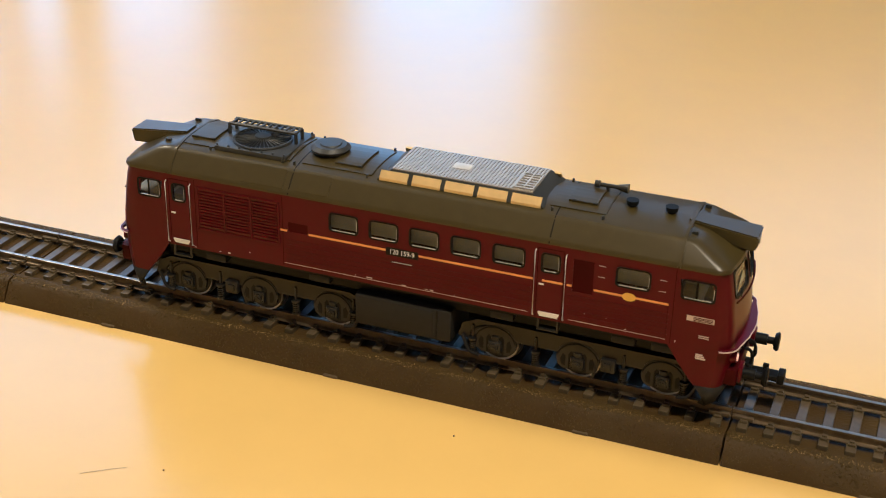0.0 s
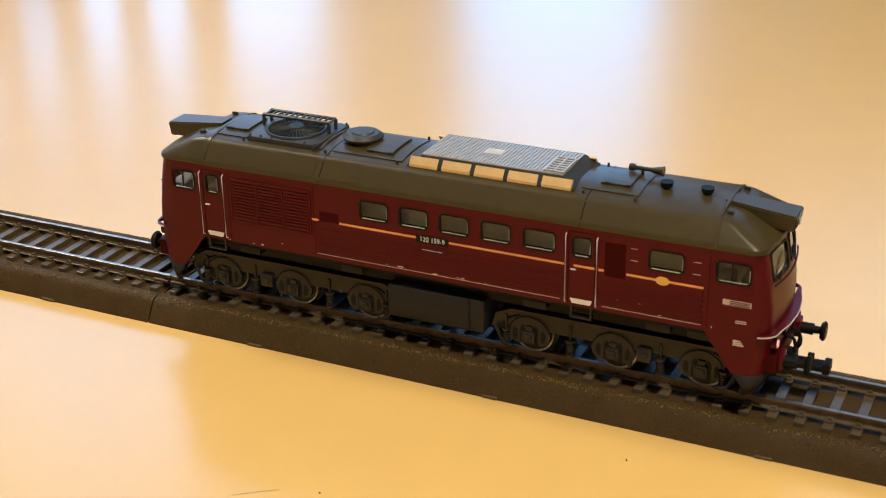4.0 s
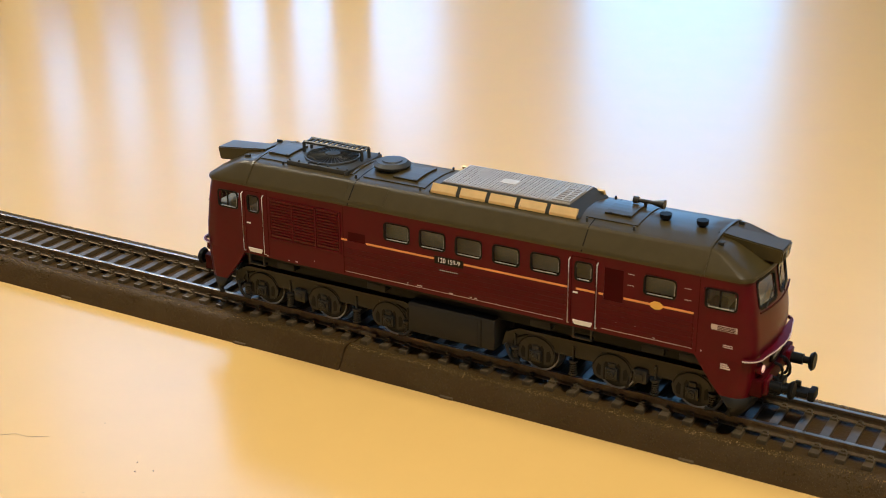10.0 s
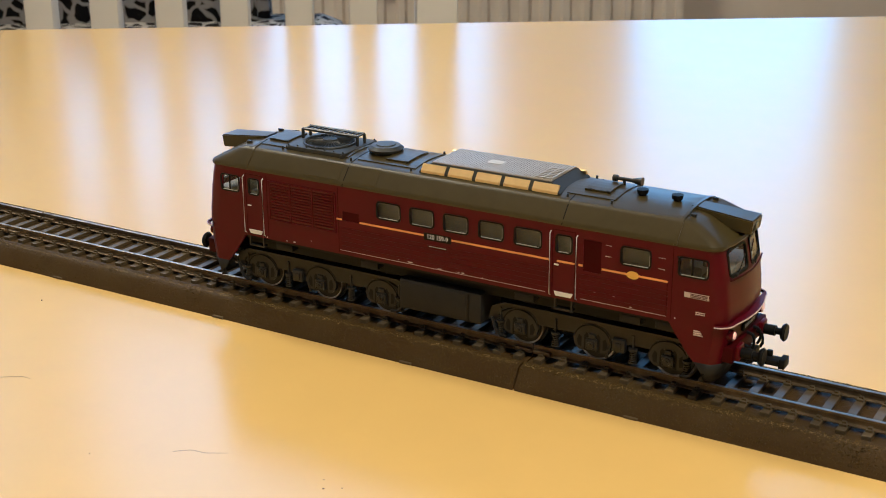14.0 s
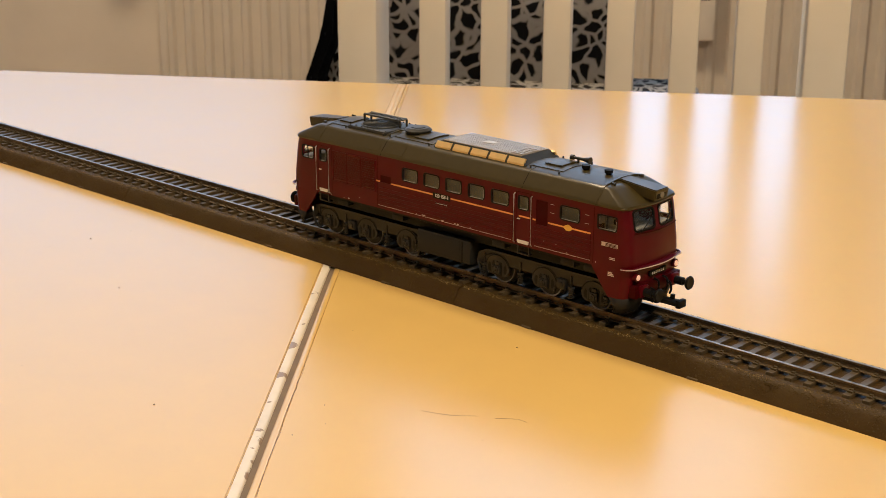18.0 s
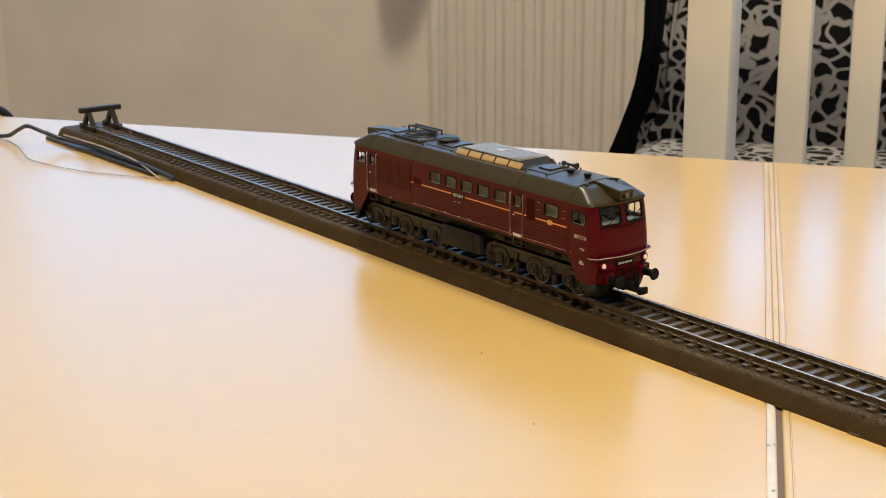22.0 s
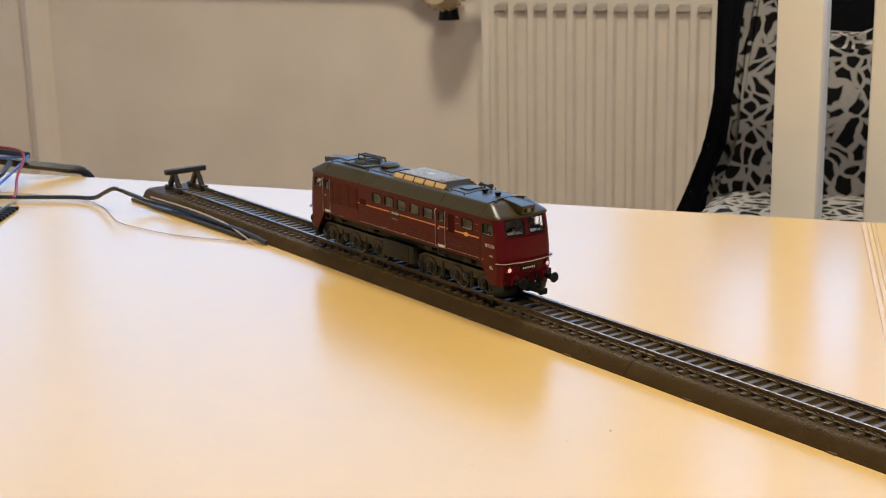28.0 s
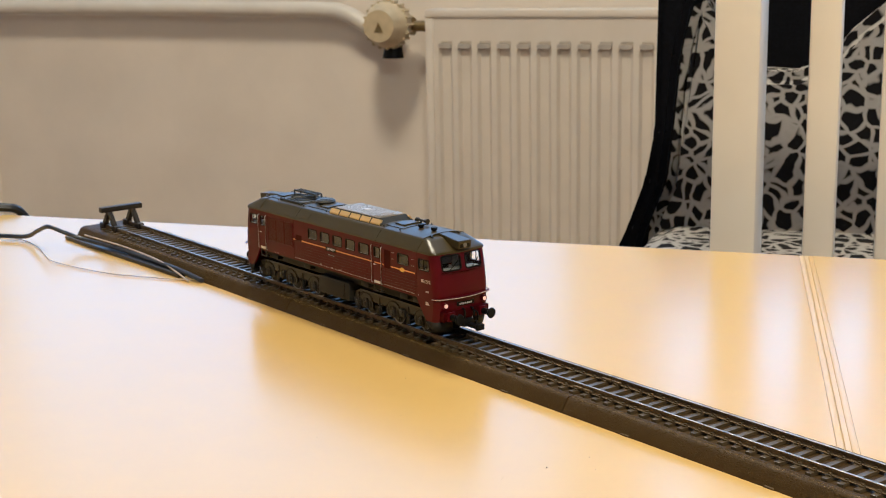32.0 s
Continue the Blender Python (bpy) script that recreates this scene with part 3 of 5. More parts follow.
def build_end(loco, e):
    """One cab end: apron, buffer beam, buffers, coupling, lamps and visor."""
    def fx(x):
        return x if e > 0 else -(x + 2.1 if x < 68.3 else x)
    # apron under the body
    bm = B()
    rows = []
    for z, X, back in ((14.7, 67.0, 53.8), (12.0, 66.9, 55.6), (9.0, 66.6, 57.8), (6.8, 66.2, 59.6)):
        pts = [(back, -12.28)] + [(x, y) for x, y, t in loop(X, 12.28, 3.3, 1.0, [-61.8, 61.8], FRONT_Y) if t[0] in "fc" and x > 0] + [(back, 12.28)]
        rows.append([bm.verts.new((fx(x), y, z)) for x, y in pts])
    for a, b in zip(rows, rows[1:]):
        for i in range(len(a) - 1):
            bm.faces.new((a[i], a[i + 1], b[i + 1], b[i]))
    bmesh.ops.recalc_face_normals(bm, faces=bm.faces[:])
    bm.normal_update()
    bm.faces.ensure_lookup_table()
    if bm.faces[0].normal.y > 0:
        bmesh.ops.reverse_faces(bm, faces=bm.faces[:])
    ap = part("end_apron", bm, M_RED, loco, "dark red apron below the cab", sharp=20)
    so = ap.modifiers.new("wall", "SOLIDIFY")
    so.thickness, so.offset = 0.0008, -1
    sp = ap.modifiers.new("split", "EDGE_SPLIT")
    sp.split_angle = radians(35)
    bm = B()
    rows = []
    for z, X, back in ((6.8, 66.2, 59.6), (4.5, 65.4, 61.3), (2.6, 64.6, 62.4)):
        pts = [(back, -11.9)] + [(x, y) for x, y, t in loop(X, 11.9, 3.3, 1.0, [-61.8, 61.8], FRONT_Y) if t[0] in "fc" and x > 0] + [(back, 11.9)]
        rows.append([bm.verts.new((fx(x), y, z)) for x, y in pts])
    for a, b in zip(rows, rows[1:]):
        for i in range(len(a) - 1):
            if abs((a[i].co.y + a[i + 1].co.y) / 2) > 4.6:
                bm.faces.new((a[i], a[i + 1], b[i + 1], b[i]))
    bmesh.ops.recalc_face_normals(bm, faces=bm.faces[:])
    pl = part("plough", bm, M_TANK, loco, "dark grey rail guard")
    so = pl.modifiers.new("wall", "SOLIDIFY")
    so.thickness, so.offset = 0.0008, 0
    # ledge with a pale lip
    bm = B()
    pts = [(x, y) for x, y, t in loop(68.6, 12.9, 3.6, 1.4, [-61.8, 61.8], FRONT_Y) if t[0] in "fc" and x > 0]
    pts = [(63.8, -12.9)] + pts + [(63.8, 12.9)]
    low = [bm.verts.new((fx(x), y, 15.2)) for x, y in pts]
    top = [bm.verts.new((fx(x), y, 15.65)) for x, y in pts]
    inn = [bm.verts.new((fx(min(x, 66.4)), y * 0.95, 15.75)) for x, y in pts]
    inl = [bm.verts.new((fx(min(x, 66.4)), y * 0.95, 15.05)) for x, y in pts]
    for a, b in ((low, top), (top, inn), (inl, low)):
        for i in range(len(pts) - 1):
            bm.faces.new((a[i], a[i + 1], b[i + 1], b[i]))
    bmesh.ops.recalc_face_normals(bm, faces=bm.faces[:])
    ld = part("front_ledge", bm, M_RED, loco, "red ledge with a pale edge line")
    bm = B()
    tube(bm, [(fx(x + 0.05), y * 1.004, 15.45) for x, y in pts], 0.15, 5)
    part("ledge_line", bm, M_MARK, ld)
    # front panel crease and grips
    bm = B()
    tube(bm, [(fx(face_x(y, 24.4) + 0.5), y, 24.5 + 0.25 * abs(y) / 9) for y in [-9.5 + k for k in range(20)]], 0.2, 5)
    part("front_grip", bm, M_DARKRED, loco)
    # windscreens
    front_window(loco, -8.9, -1.1, e)
    front_window(loco, 1.1, 8.9, e)
    # headlamp housing on the roof end
    bm = B()
    q = [(53.6, 2.4, 36.95), (67.3, 3.1, 35.75), (66.9, 2.9, 32.7), (58.0, 3.2, 33.4)]
    v = [[bm.verts.new((fx(x), sy * y, z)) for x, y, z in q] for sy in (-1, 1)]
    bm.faces.new(v[0])
    bm.faces.new(v[1][::-1])
    for k in range(4):
        bm.faces.new((v[0][k], v[0][(k + 1) % 4], v[1][(k + 1) % 4], v[1][k]))
    bmesh.ops.recalc_face_normals(bm, faces=bm.faces[:])
    bmesh.ops.bevel(bm, geom=bm.edges[:], offset=0.25, segments=2, affect="EDGES")
    hs = part("headlamp_housing", bm, M_ROOF, loco, "wedge-shaped headlamp housing")
    bm = B()
    box(bm, min(fx(66.6), fx(67.15)), max(fx(66.6), fx(67.15)), -2.3, 2.3, 33.2, 35.3, 0.2)
    part("lamp_well", bm, M_BLACK, hs)
    bm = B()
    rod(bm, (fx(66.8), 0, 34.1), (fx(67.35), 0, 34.1), 0.95, 0.8, 16)
    part("lamp", bm, M_HEAD if e > 0 else M_LAMPGLASS, hs, "top headlamp")
    for y, x in ((-6.3, 55.3), (6.3, 55.3)):
        roof_plate(hs, "roof_lug", min(fx(x), fx(x + 1.2)), max(fx(x), fx(x + 1.2)), y - 0.3, y + 0.3, 0.25, M_ROOFDARK)
    # lower lamps
    for y in (-8.9, 8.9):
        bm = B()
        rod(bm, (fx(65.3), y, 12.9), (fx(66.9), y, 12.9), 1.25, 1.15, 16)
        lh = part("lamp_housing", bm, M_RED, loco)
        bm = B()
        rod(bm, (fx(66.7), y, 12.9), (fx(67.15), y, 12.9), 0.85, 0.7, 14)
        part("lamp", bm, M_MARKER if e > 0 else M_LAMPGLASS, lh, "glowing lower lamp" if e > 0 else "")
    # plate on the beam
    bm = B()
    box(bm, min(fx(66.6), fx(67.2)), max(fx(66.6), fx(67.2)), -3.9, 3.9, 12.1, 13.6, 0.1)
    pt = part("front_plate", bm, M_BLACK, loco, "black plate with pale characters")
    for k in range(7):
        bm = B()
        box(bm, min(fx(67.1), fx(67.26)), max(fx(67.1), fx(67.26)), -3.0 + 0.85 * k, -2.5 + 0.85 * k, 12.5, 13.2)
        part("lettering_bar", bm, M_SILVER, pt, smooth=False)
    # buffer beam
    bm = B()
    box(bm, min(fx(62), fx(67.4)), max(fx(62), fx(67.4)), -10.5, 10.5, 7.2, 10.8, 0.3)
    bb = part("buffer_beam", bm, M_DARKRED, loco)
    for k, (y, z) in enumerate(((-3.6, 8.2), (-1.8, 10.4), (2.2, 10.2), (4.0, 8.6))):
        bm = B()
        tube(bm, smooth_line([(fx(67.2), y, z + 0.8), (fx(68.6), y, z + 0.3), (fx(68.9), y * 1.05, z - 1.6), (fx(68.3), y * 1.1, z - 3.0)], 4), 0.32, 6)
        part("brake_hose", bm, M_BLACK, bb)
    for y in (-7.3, 7.3):
        bm = B()
        box(bm, min(fx(66.8), fx(68.2)), max(fx(66.8), fx(68.2)), y - 1.7, y + 1.7, 7.3, 10.6, 0.3)
        bu = part("buffer", bm, M_RED, loco, "black buffer on a red socket")
        bm = B()
        rod(bm, (fx(68), y, 8.8), (fx(70.6), y, 8.8), 1.15, 1.15, 16)
        rod(bm, (fx(70.4), y, 8.8), (fx(72.2), y, 8.8), 0.75, 0.75, 14)
        part("shank", bm, M_BLACK, bu)
        bm = B()
        rod(bm, (fx(72.0), y, 8.8), (fx(72.6), y, 8.8), 1.6, 2.0, 22)
        rod(bm, (fx(72.6), y, 8.8), (fx(73.0), y, 8.8), 2.0, 1.7, 22)
        part("head", bm, M_BLACK, bu)
    # coupling
    bm = B()
    box(bm, min(fx(60), fx(69)), max(fx(60), fx(69)), -2.4, 2.4, 4.4, 7.0, 0.3)
    cp = part("coupling", bm, M_BLACK, loco, "black model coupling")
    bm = B()
    box(bm, min(fx(68.5), fx(74.6)), max(fx(68.5), fx(74.6)), -1.5, 1.5, 4.6, 5.8, 0.2)
    box(bm, min(fx(74.2), fx(75.6)), max(fx(74.2), fx(75.6)), -1.7, 1.7, 4.2, 6.4, 0.3)
    part("hook_head", bm, M_BLACK, cp)
    bm = B()
    box(bm, min(fx(71), fx(72.2)), max(fx(71), fx(72.2)), 0.5, 1.4, 5.6, 7.0, 0.2)
    part("hook", bm, M_BLACK, cp)


ROOF_DROP = -0.8


def build_roof_things(loco, roof):
    for x in (-54.6, 54.6):
        roof_rib(roof, x, 0.32, 0.2)
    for x in (-26.8, 29.2):
        roof_rib(roof, x, 0.13, 0.05, name="roof_joint", mat=M_BLACK)
    # flat upper panels
    for x0, x1, y in ((-54.0, -29.0, 6.6), (-26.2, -10.5, 6.6), (27.2, 38.4, 6.0)):
        roof_plate(roof, "upper_roof_panel", x0, x1, -y, y, 0.22, M_ROOF, "olive removable roof panel")
    for x0, x1, y0, y1 in ((-53.5, -48.0, -4.2, 3.6), (-19.5, -13.5, -5.0, 4.0), (30.2, 36.0, -3.6, 3.6)):
        h = roof_plate(roof, "hatch", x0, x1, y0, y1, 0.65, M_ROOF, "roof hatch")
        for x in (x0 + 0.8, x1 - 0.8):
            bm = B()
            rod(bm, (x, y0 + 0.1, roof_z(y0) + 0.6), (x + 0.9, y0 + 0.1, roof_z(y0) + 0.6), 0.2, n=8)
            part("hinge", bm, M_ROOFDARK, h)
    # side access panels on the slope
    for x0, x1 in ((-38.0, -28.2), (-25.4, -18.0)):
        roof_plate(roof, "slope_panel", x0, x1, -12.0, -9.3, 0.14, M_ROOF)
        roof_plate(roof, "slope_panel", x0, x1, 9.3, 12.0, 0.14, M_ROOF)
    # rivets, lifting eyes
    for x in (-27.6, -11.2, 13.0, 28.0, 38.2, -47.2, -30.4):
        for y in (-7.4, 7.4):
            bm = B()
            rod(bm, (x, y, roof_z(y) - 0.2), (x, y, roof_z(y) + 0.75), 0.3, 0.25, 8)
            part("lifting_eye", bm, M_ROOFDARK, roof)
    # fan
    bm = B()
    box(bm, -46.5, -29.8, -7.2, 7.2, 36.4, 38.0, 0.3)
    fan = part("fan_base", bm, M_ROOFDARK, loco, "cooling fan with a railed guard", at=(0, 0, ROOF_DROP))
    bm = B()
    c = Vector((-38.6, 0, 38.0))
    for k in range(36):
        a = 2 * math.pi * k / 36
        d = Vector((math.cos(a), math.sin(a), 0))
        rod(bm, c + d * 1.6 + Vector((0, 0, 0.55)), c + d * 6.1 + Vector((0, 0, 0.2)), 0.10, n=5)
    part("fan_grille", bm, M_ROOFDARK, fan)
    bm = B()
    tube(bm, [c + Vector((6.2 * math.cos(2 * math.pi * k / 40), 6.2 * math.sin(2 * math.pi * k / 40), 0.2)) for k in range(41)], 0.3, 6)
    part("fan_ring", bm, M_ROOFDARK, fan)
    bm = B()
    rod(bm, c + Vector((0, 0, 0.1)), c + Vector((0, 0, 0.9)), 2.0, 1.7, 24)
    part("fan_hub", bm, M_ROOFDARK, fan)
    bm = B()
    rod(bm, c + Vector((0, 0, -0.1)), c + Vector((0, 0, 0.08)), 6.1, 6.1, 32)
    part("fan_well", bm, M_BLACK, fan)
    for k in range(7):
        for y in (-6.7, 6.7):
            bm = B()
            rod(bm, (-45.9 + 2.6 * k, y, 37.9), (-45.9 + 2.6 * k, y, 38.35), 0.28, 0.2, 7)
            part("bolt", bm, M_ROOFDARK, fan)
    # guard: two legs each side and a slatted top
    for y in (0.4, 3.4):
        bm = B()
        pts = [(-46.8, y, 37.8), (-46.8, y, 40.2), (-31.0, y, 40.2), (-31.0, y, 37.8)]
        for a, b in zip(pts, pts[1:]):
            rod(bm, a, b, 0.38, n=6)
        part("guard_rail", bm, M_ROOFDARK, fan, "dark guard rail")
    bm = B()
    for k in range(12):
        x = -46.4 + 15.2 * k / 11
        box(bm, x - 0.22, x + 0.22, 0.4, 3.4, 40.0, 40.35)
    part("guard_slats", bm, M_ROOFDARK, fan, kind="stuff")
    # exhaust
    bm = B()
    rod(bm, (-22.7, 0, 36.8), (-22.7, 0, 38.4), 3.2, 3.2, 32)
    ex = part("exhaust", bm, M_ROOFDARK, loco, "round exhaust cover", at=(0, 0, ROOF_DROP))
    bm = B()
    rod(bm, (-22.7, 0, 38.3), (-22.7, 0, 38.9), 4.0, 4.25, 36)
    rod(bm, (-22.7, 0, 38.9), (-22.7, 0, 39.6), 4.25, 3.4, 36)
    part("cover", bm, M_ROOFDARK, ex)
    bm = B()
    rod(bm, (-22.7, 0, 39.6), (-22.7, 0, 39.85), 2.4, 2.2, 28)
    part("cap", bm, M_ROOFDARK, ex)
    # vent housing
    bm = B()
    lo = [(-8.9, -7.6), (26.2, -7.6), (26.2, 7.6), (-8.9, 7.6)]
    hi = [(-6.4, -6.3), (23.7, -6.3), (23.7, 6.3), (-6.4, 6.3)]
    v0 = [bm.verts.new((x, y, 36.0)) for x, y in lo]
    v1 = [bm.verts.new((x, y, 37.2)) for x, y in lo]
    v2 = [bm.verts.new((x, y, 39.1)) for x, y in hi]
    for a, b in ((v0, v1), (v1, v2)):
        for k in range(4):
            bm.faces.new((a[k], a[(k + 1) % 4], b[(k + 1) % 4], b[k]))
    bm.faces.new(v2)
    bmesh.ops.recalc_face_normals(bm, faces=bm.faces[:])
    # Its dark colour stands for the shade in the gaps between the flaps.
    vent = part("vent_housing", bm, M_ROOFDARK, loco, "roof air intake housing with bright side panels", smooth=False, at=(0, 0, ROOF_DROP))
    for s in (-1, 1):
        for k in range(5):
            a, b = (-8.4 + 7.0 * k, -8.4 + 7.0 * (k + 1) - 0.95)
            bm = B()
            prism(bm, [(s * 7.75, 36.95), (s * 7.7, 37.5), (s * 6.6, 38.85), (s * 6.2, 38.6), (s * 7.3, 36.9)], "x", a, b)
            part("side_flap", bm, M_FLAP, vent, "pale slanted intake flap", smooth=False)
    bm = B()
    box(bm, -6.2, 23.5, -6.2, 6.2, 39.05, 39.2)
    top = part("mesh_tray", bm, M_VENT, vent, smooth=False)
    bm = B()
    for k in range(41):
        x = -6.0 + 29.3 * k / 40
        box(bm, x - 0.15, x + 0.15, -6.1, 6.1, 39.2, 39.45)
    for k in range(18):
        y = -6.0 + 12.0 * k / 17
        box(bm, -6.1, 23.4, y - 0.14, y + 0.14, 39.2, 39.41)
    part("wire_mesh", bm, M_MESH, top, "fine grey wire mesh", smooth=False, kind="stuff")
    bm = B()
    box(bm, 4.8, 8.6, -1.4, 1.4, 39.2, 39.62, 0.12)
    part("mesh_plate", bm, M_SILVER, vent, "small bright plate on the mesh")
    bm = B()
    for k in range(7):
        box(bm, 19.4, 23.2, -5.6 + 1.2 * k, -5.25 + 1.2 * k, 39.3, 39.75)
    for x in (19.3, 21.2, 23.1):
        box(bm, x, x + 0.3, -5.6, 2.0, 39.3, 39.78)
    part("grid_insert", bm, M_MESH, vent, "raised lattice insert", smooth=False)
    # horn
    bm = B()
    rod(bm, (36.0, 4.0, 37.0), (36.0, 4.0, 38.9), 0.35, n=8)
    hn = part("horn", bm, M_BRASSDARK, loco, "dark trumpet horn on the roof", at=(0, 0, ROOF_DROP))
    bm = B()
    rod(bm, (33.8, 4.0, 38.9), (37.6, 4.0, 38.9), 0.42, 0.42, 12)
    rod(bm, (37.6, 4.0, 38.9), (40.2, 4.0, 38.9), 0.42, 1.0, 14)
    rod(bm, (33.4, 4.0, 38.9), (34.4, 4.0, 38.9), 0.75, 0.75, 12)
    part("trumpet", bm, M_BRASSDARK, hn)
    for x in (42.2, 50.0):
        bm = B()
        rod(bm, (x, -0.6, 37.2), (x, -0.6, 38.0), 0.8, 0.8, 18)
        kn = part("roof_vent", bm, M_BLACK, loco, "small black mushroom vent", at=(0, 0, ROOF_DROP))
        bm = B()
        rod(bm, (x, -0.6, 38.0), (x, -0.6, 38.9), 1.15, 1.25, 20)
        part("cap", bm, M_BLACK, kn)


def spring(bm, x, y, z0, z1, r, turns=5, w=0.28):
    n = turns * 10
    tube(bm, [(x + r * math.cos(2 * math.pi * k / 10), y + r * math.sin(2 * math.pi * k / 10), z0 + (z1 - z0) * k / n) for k in range(n + 1)], w, 5)


WHEELS = []


def build_bogie(loco, cx, turn):
    """A three-axle bogie with side frames, axle boxes, springs and wheels."""
    bm = B()
    box(bm, cx - 25, cx + 25, -5.5, 5.5, 4.5, 9.0, 0.4)
    bg = part("bogie", bm, M_BLACK, loco, "three-axle bogie with grey moulded side frames")
    f = -1 if turn else 1
    for s in (-1, 1):
        y0, y1 = sorted((s * 8.0, s * 9.6))
        ye0, ye1 = sorted((s * 8.4, s * 11.0))
        bm = B()
        prof = [(-25.6, 5.4), (-24.8, 8.4), (-21.5, 9.9), (21.5, 9.9), (24.8, 8.4), (25.6, 5.4), (23.8, 5.0), (22.4, 6.2), (-22.4, 6.2), (-23.8, 5.0)]
        prism(bm, [(cx + x, z) for x, z in prof], "y", y0, y1)
        sf = part("side_frame", bm, M_BOGIE, bg, "grey moulded bogie side frame")
        for ax in (-17.5, 0.0, 17.5):
            X = cx + ax
            bm = B()
            # domed axle guard, flush with the frame
            half = [(1.7, 2.8), (3.0, 2.8), (4.1, 3.7), (4.5, 5.3), (4.1, 7.2), (2.8, 8.6), (1.1, 9.1)]
            prism(bm, [(X + x, z) for x, z in half] + [(X - x, z) for x, z in reversed(half)], "y", *sorted((s * 9.0, s * 9.75)))
            hg = part("axle_guard", bm, M_BOGIE, sf, "domed axle guard plate", sharp=40)
            # Black pieces laid on the guard paint the shade in its cut-outs.
            bm = B()
            tube(bm, [(X + 4.3 * math.cos(a), s * 9.72, 5.0 + 3.9 * math.sin(a)) for a in (math.pi * (0.06 + 0.88 * k / 14) for k in range(15))], 0.17, 6)
            part("guard_groove", bm, M_BLACK, hg)
            for h in (-1, 1):
                bm = B()
                prism(bm, [(X + h * 2.5, 3.5), (X + h * 3.3, 3.7), (X + h * 3.6, 5.0), (X + h * 3.1, 6.3), (X + h * 2.5, 5.8)], "y", *sorted((s * 9.6, s * 9.79)))
                part("guard_slot", bm, M_BLACK, hg, smooth=False)
            bm = B()
            prism(bm, [(X - 1.9, 2.9), (X + 1.9, 2.9), (X + 1.9, 6.3), (X + 1.4, 7.1), (X + 0.9, 6.6), (X - 0.9, 6.6), (X - 1.4, 7.1), (X - 1.9, 6.3)], "y", *sorted((s * 9.6, s * 9.79)))
            part("box_opening", bm, M_BLACK, hg, smooth=False)
            bm = B()
            box(bm, X - 1.4, X + 1.4, *sorted((s * 9.4, s * 10.4)), 3.2, 5.9, 0.3)
            box(bm, X - 0.8, X + 0.8, *sorted((s * 9.4, s * 10.1)), 5.8, 7.0, 0.2)
            ab = part("axle_box", bm, M_BOGIE, sf)
            bm = B()
            rod(bm, (X, s * 10.3, 4.55), (X, s * 10.8, 4.55), 0.95, 0.8, 14)
            rod(bm, (X, s * 10.7, 4.55), (X, s * 11.0, 4.55), 0.45, 0.35, 10)
            part("axle_cover", bm, M_BOGIE, ab)
            for k in range(4):
                a = math.pi / 4 + math.pi / 2 * k
                bm = B()
                rod(bm, (X + 1.4 * math.cos(a), s * 10.3, 4.55 + 1.25 * math.sin(a)), (X + 1.4 * math.cos(a), s * 10.55, 4.55 + 1.25 * math.sin(a)), 0.2, 0.16, 6)
                part("bolt", bm, M_BOGIE, ab)
        # hooked slots at the frame's ends, their shade laid on as black tubes
        for h in (-1, 1):
            bm = B()
            tube(bm, smooth_line([(cx + h * 19.6, s * 9.62, 8.9), (cx + h * 21.8, s * 9.62, 7.9), (cx + h * 22.9, s * 9.62, 6.6), (cx + h * 22.3, s * 9.62, 5.9), (cx + h * 21.5, s * 9.62, 6.2)], 5), 0.24, 6)
            part("hooked_slot", bm, M_BLACK, sf)
        for X in (-21.8, -9.5, 8.8, 22.4) if not turn else (-22.4, -8.8, 9.5, 21.8):
            bm = B()
            spring(bm, cx + X, s * 9.7, 2.6, 5.2, 0.68, 5, 0.22)
            rod(bm, (cx + X, s * 9.7, 2.6), (cx + X, s * 9.7, 5.2), 0.62, 0.62, 10)
            rod(bm, (cx + X, s * 9.7, 2.3), (cx + X, s * 9.7, 2.7), 1.0, 1.0, 12)
            rod(bm, (cx + X, s * 9.7, 5.1), (cx + X, s * 9.7, 5.6), 1.0, 1.0, 12)
            rod(bm, (cx + X, s * 9.7, 5.5), (cx + X, s * 9.7, 8.6), 0.3, 0.3, 8)
            part("spring", bm, M_BOGIE, sf)
        # brake gear between axles
        for X in ((-6.4,) if not turn else (6.4,)):
            bm = B()
            box(bm, cx + X - 1.5, cx + X + 1.5, *sorted((s * 9.0, s * 10.6)), 4.2, 7.2, 0.3)
            box(bm, cx + X - 0.8, cx + X + 0.8, *sorted((s * 10.5, s * 10.9)), 4.9, 6.5, 0.2)
            part("brake_cylinder", bm, M_BOGIE, sf)
            for h in (-1, 1):
                bm = B()
                tube(bm, [(cx + X + h * 3.0, s * 9.4, 7.4), (cx + X + h * 2.6, s * 9.6, 4.2), (cx + X + h * 3.1, s * 9.4, 2.0)], 0.35, 6)
                part("brake_hanger", bm, M_BOGIE, sf)
        for h in (-1, 1):
            bm = B()
            tube(bm, smooth_line([(cx + h * 24.5, s * 10.2, 6.0), (cx + h * 22.8, s * 10.6, 2.9), (cx + h * 20.6, s * 10.6, 2.2)], 5), 0.4, 6)
            part("sand_pipe", bm, M_BOGIE, sf)
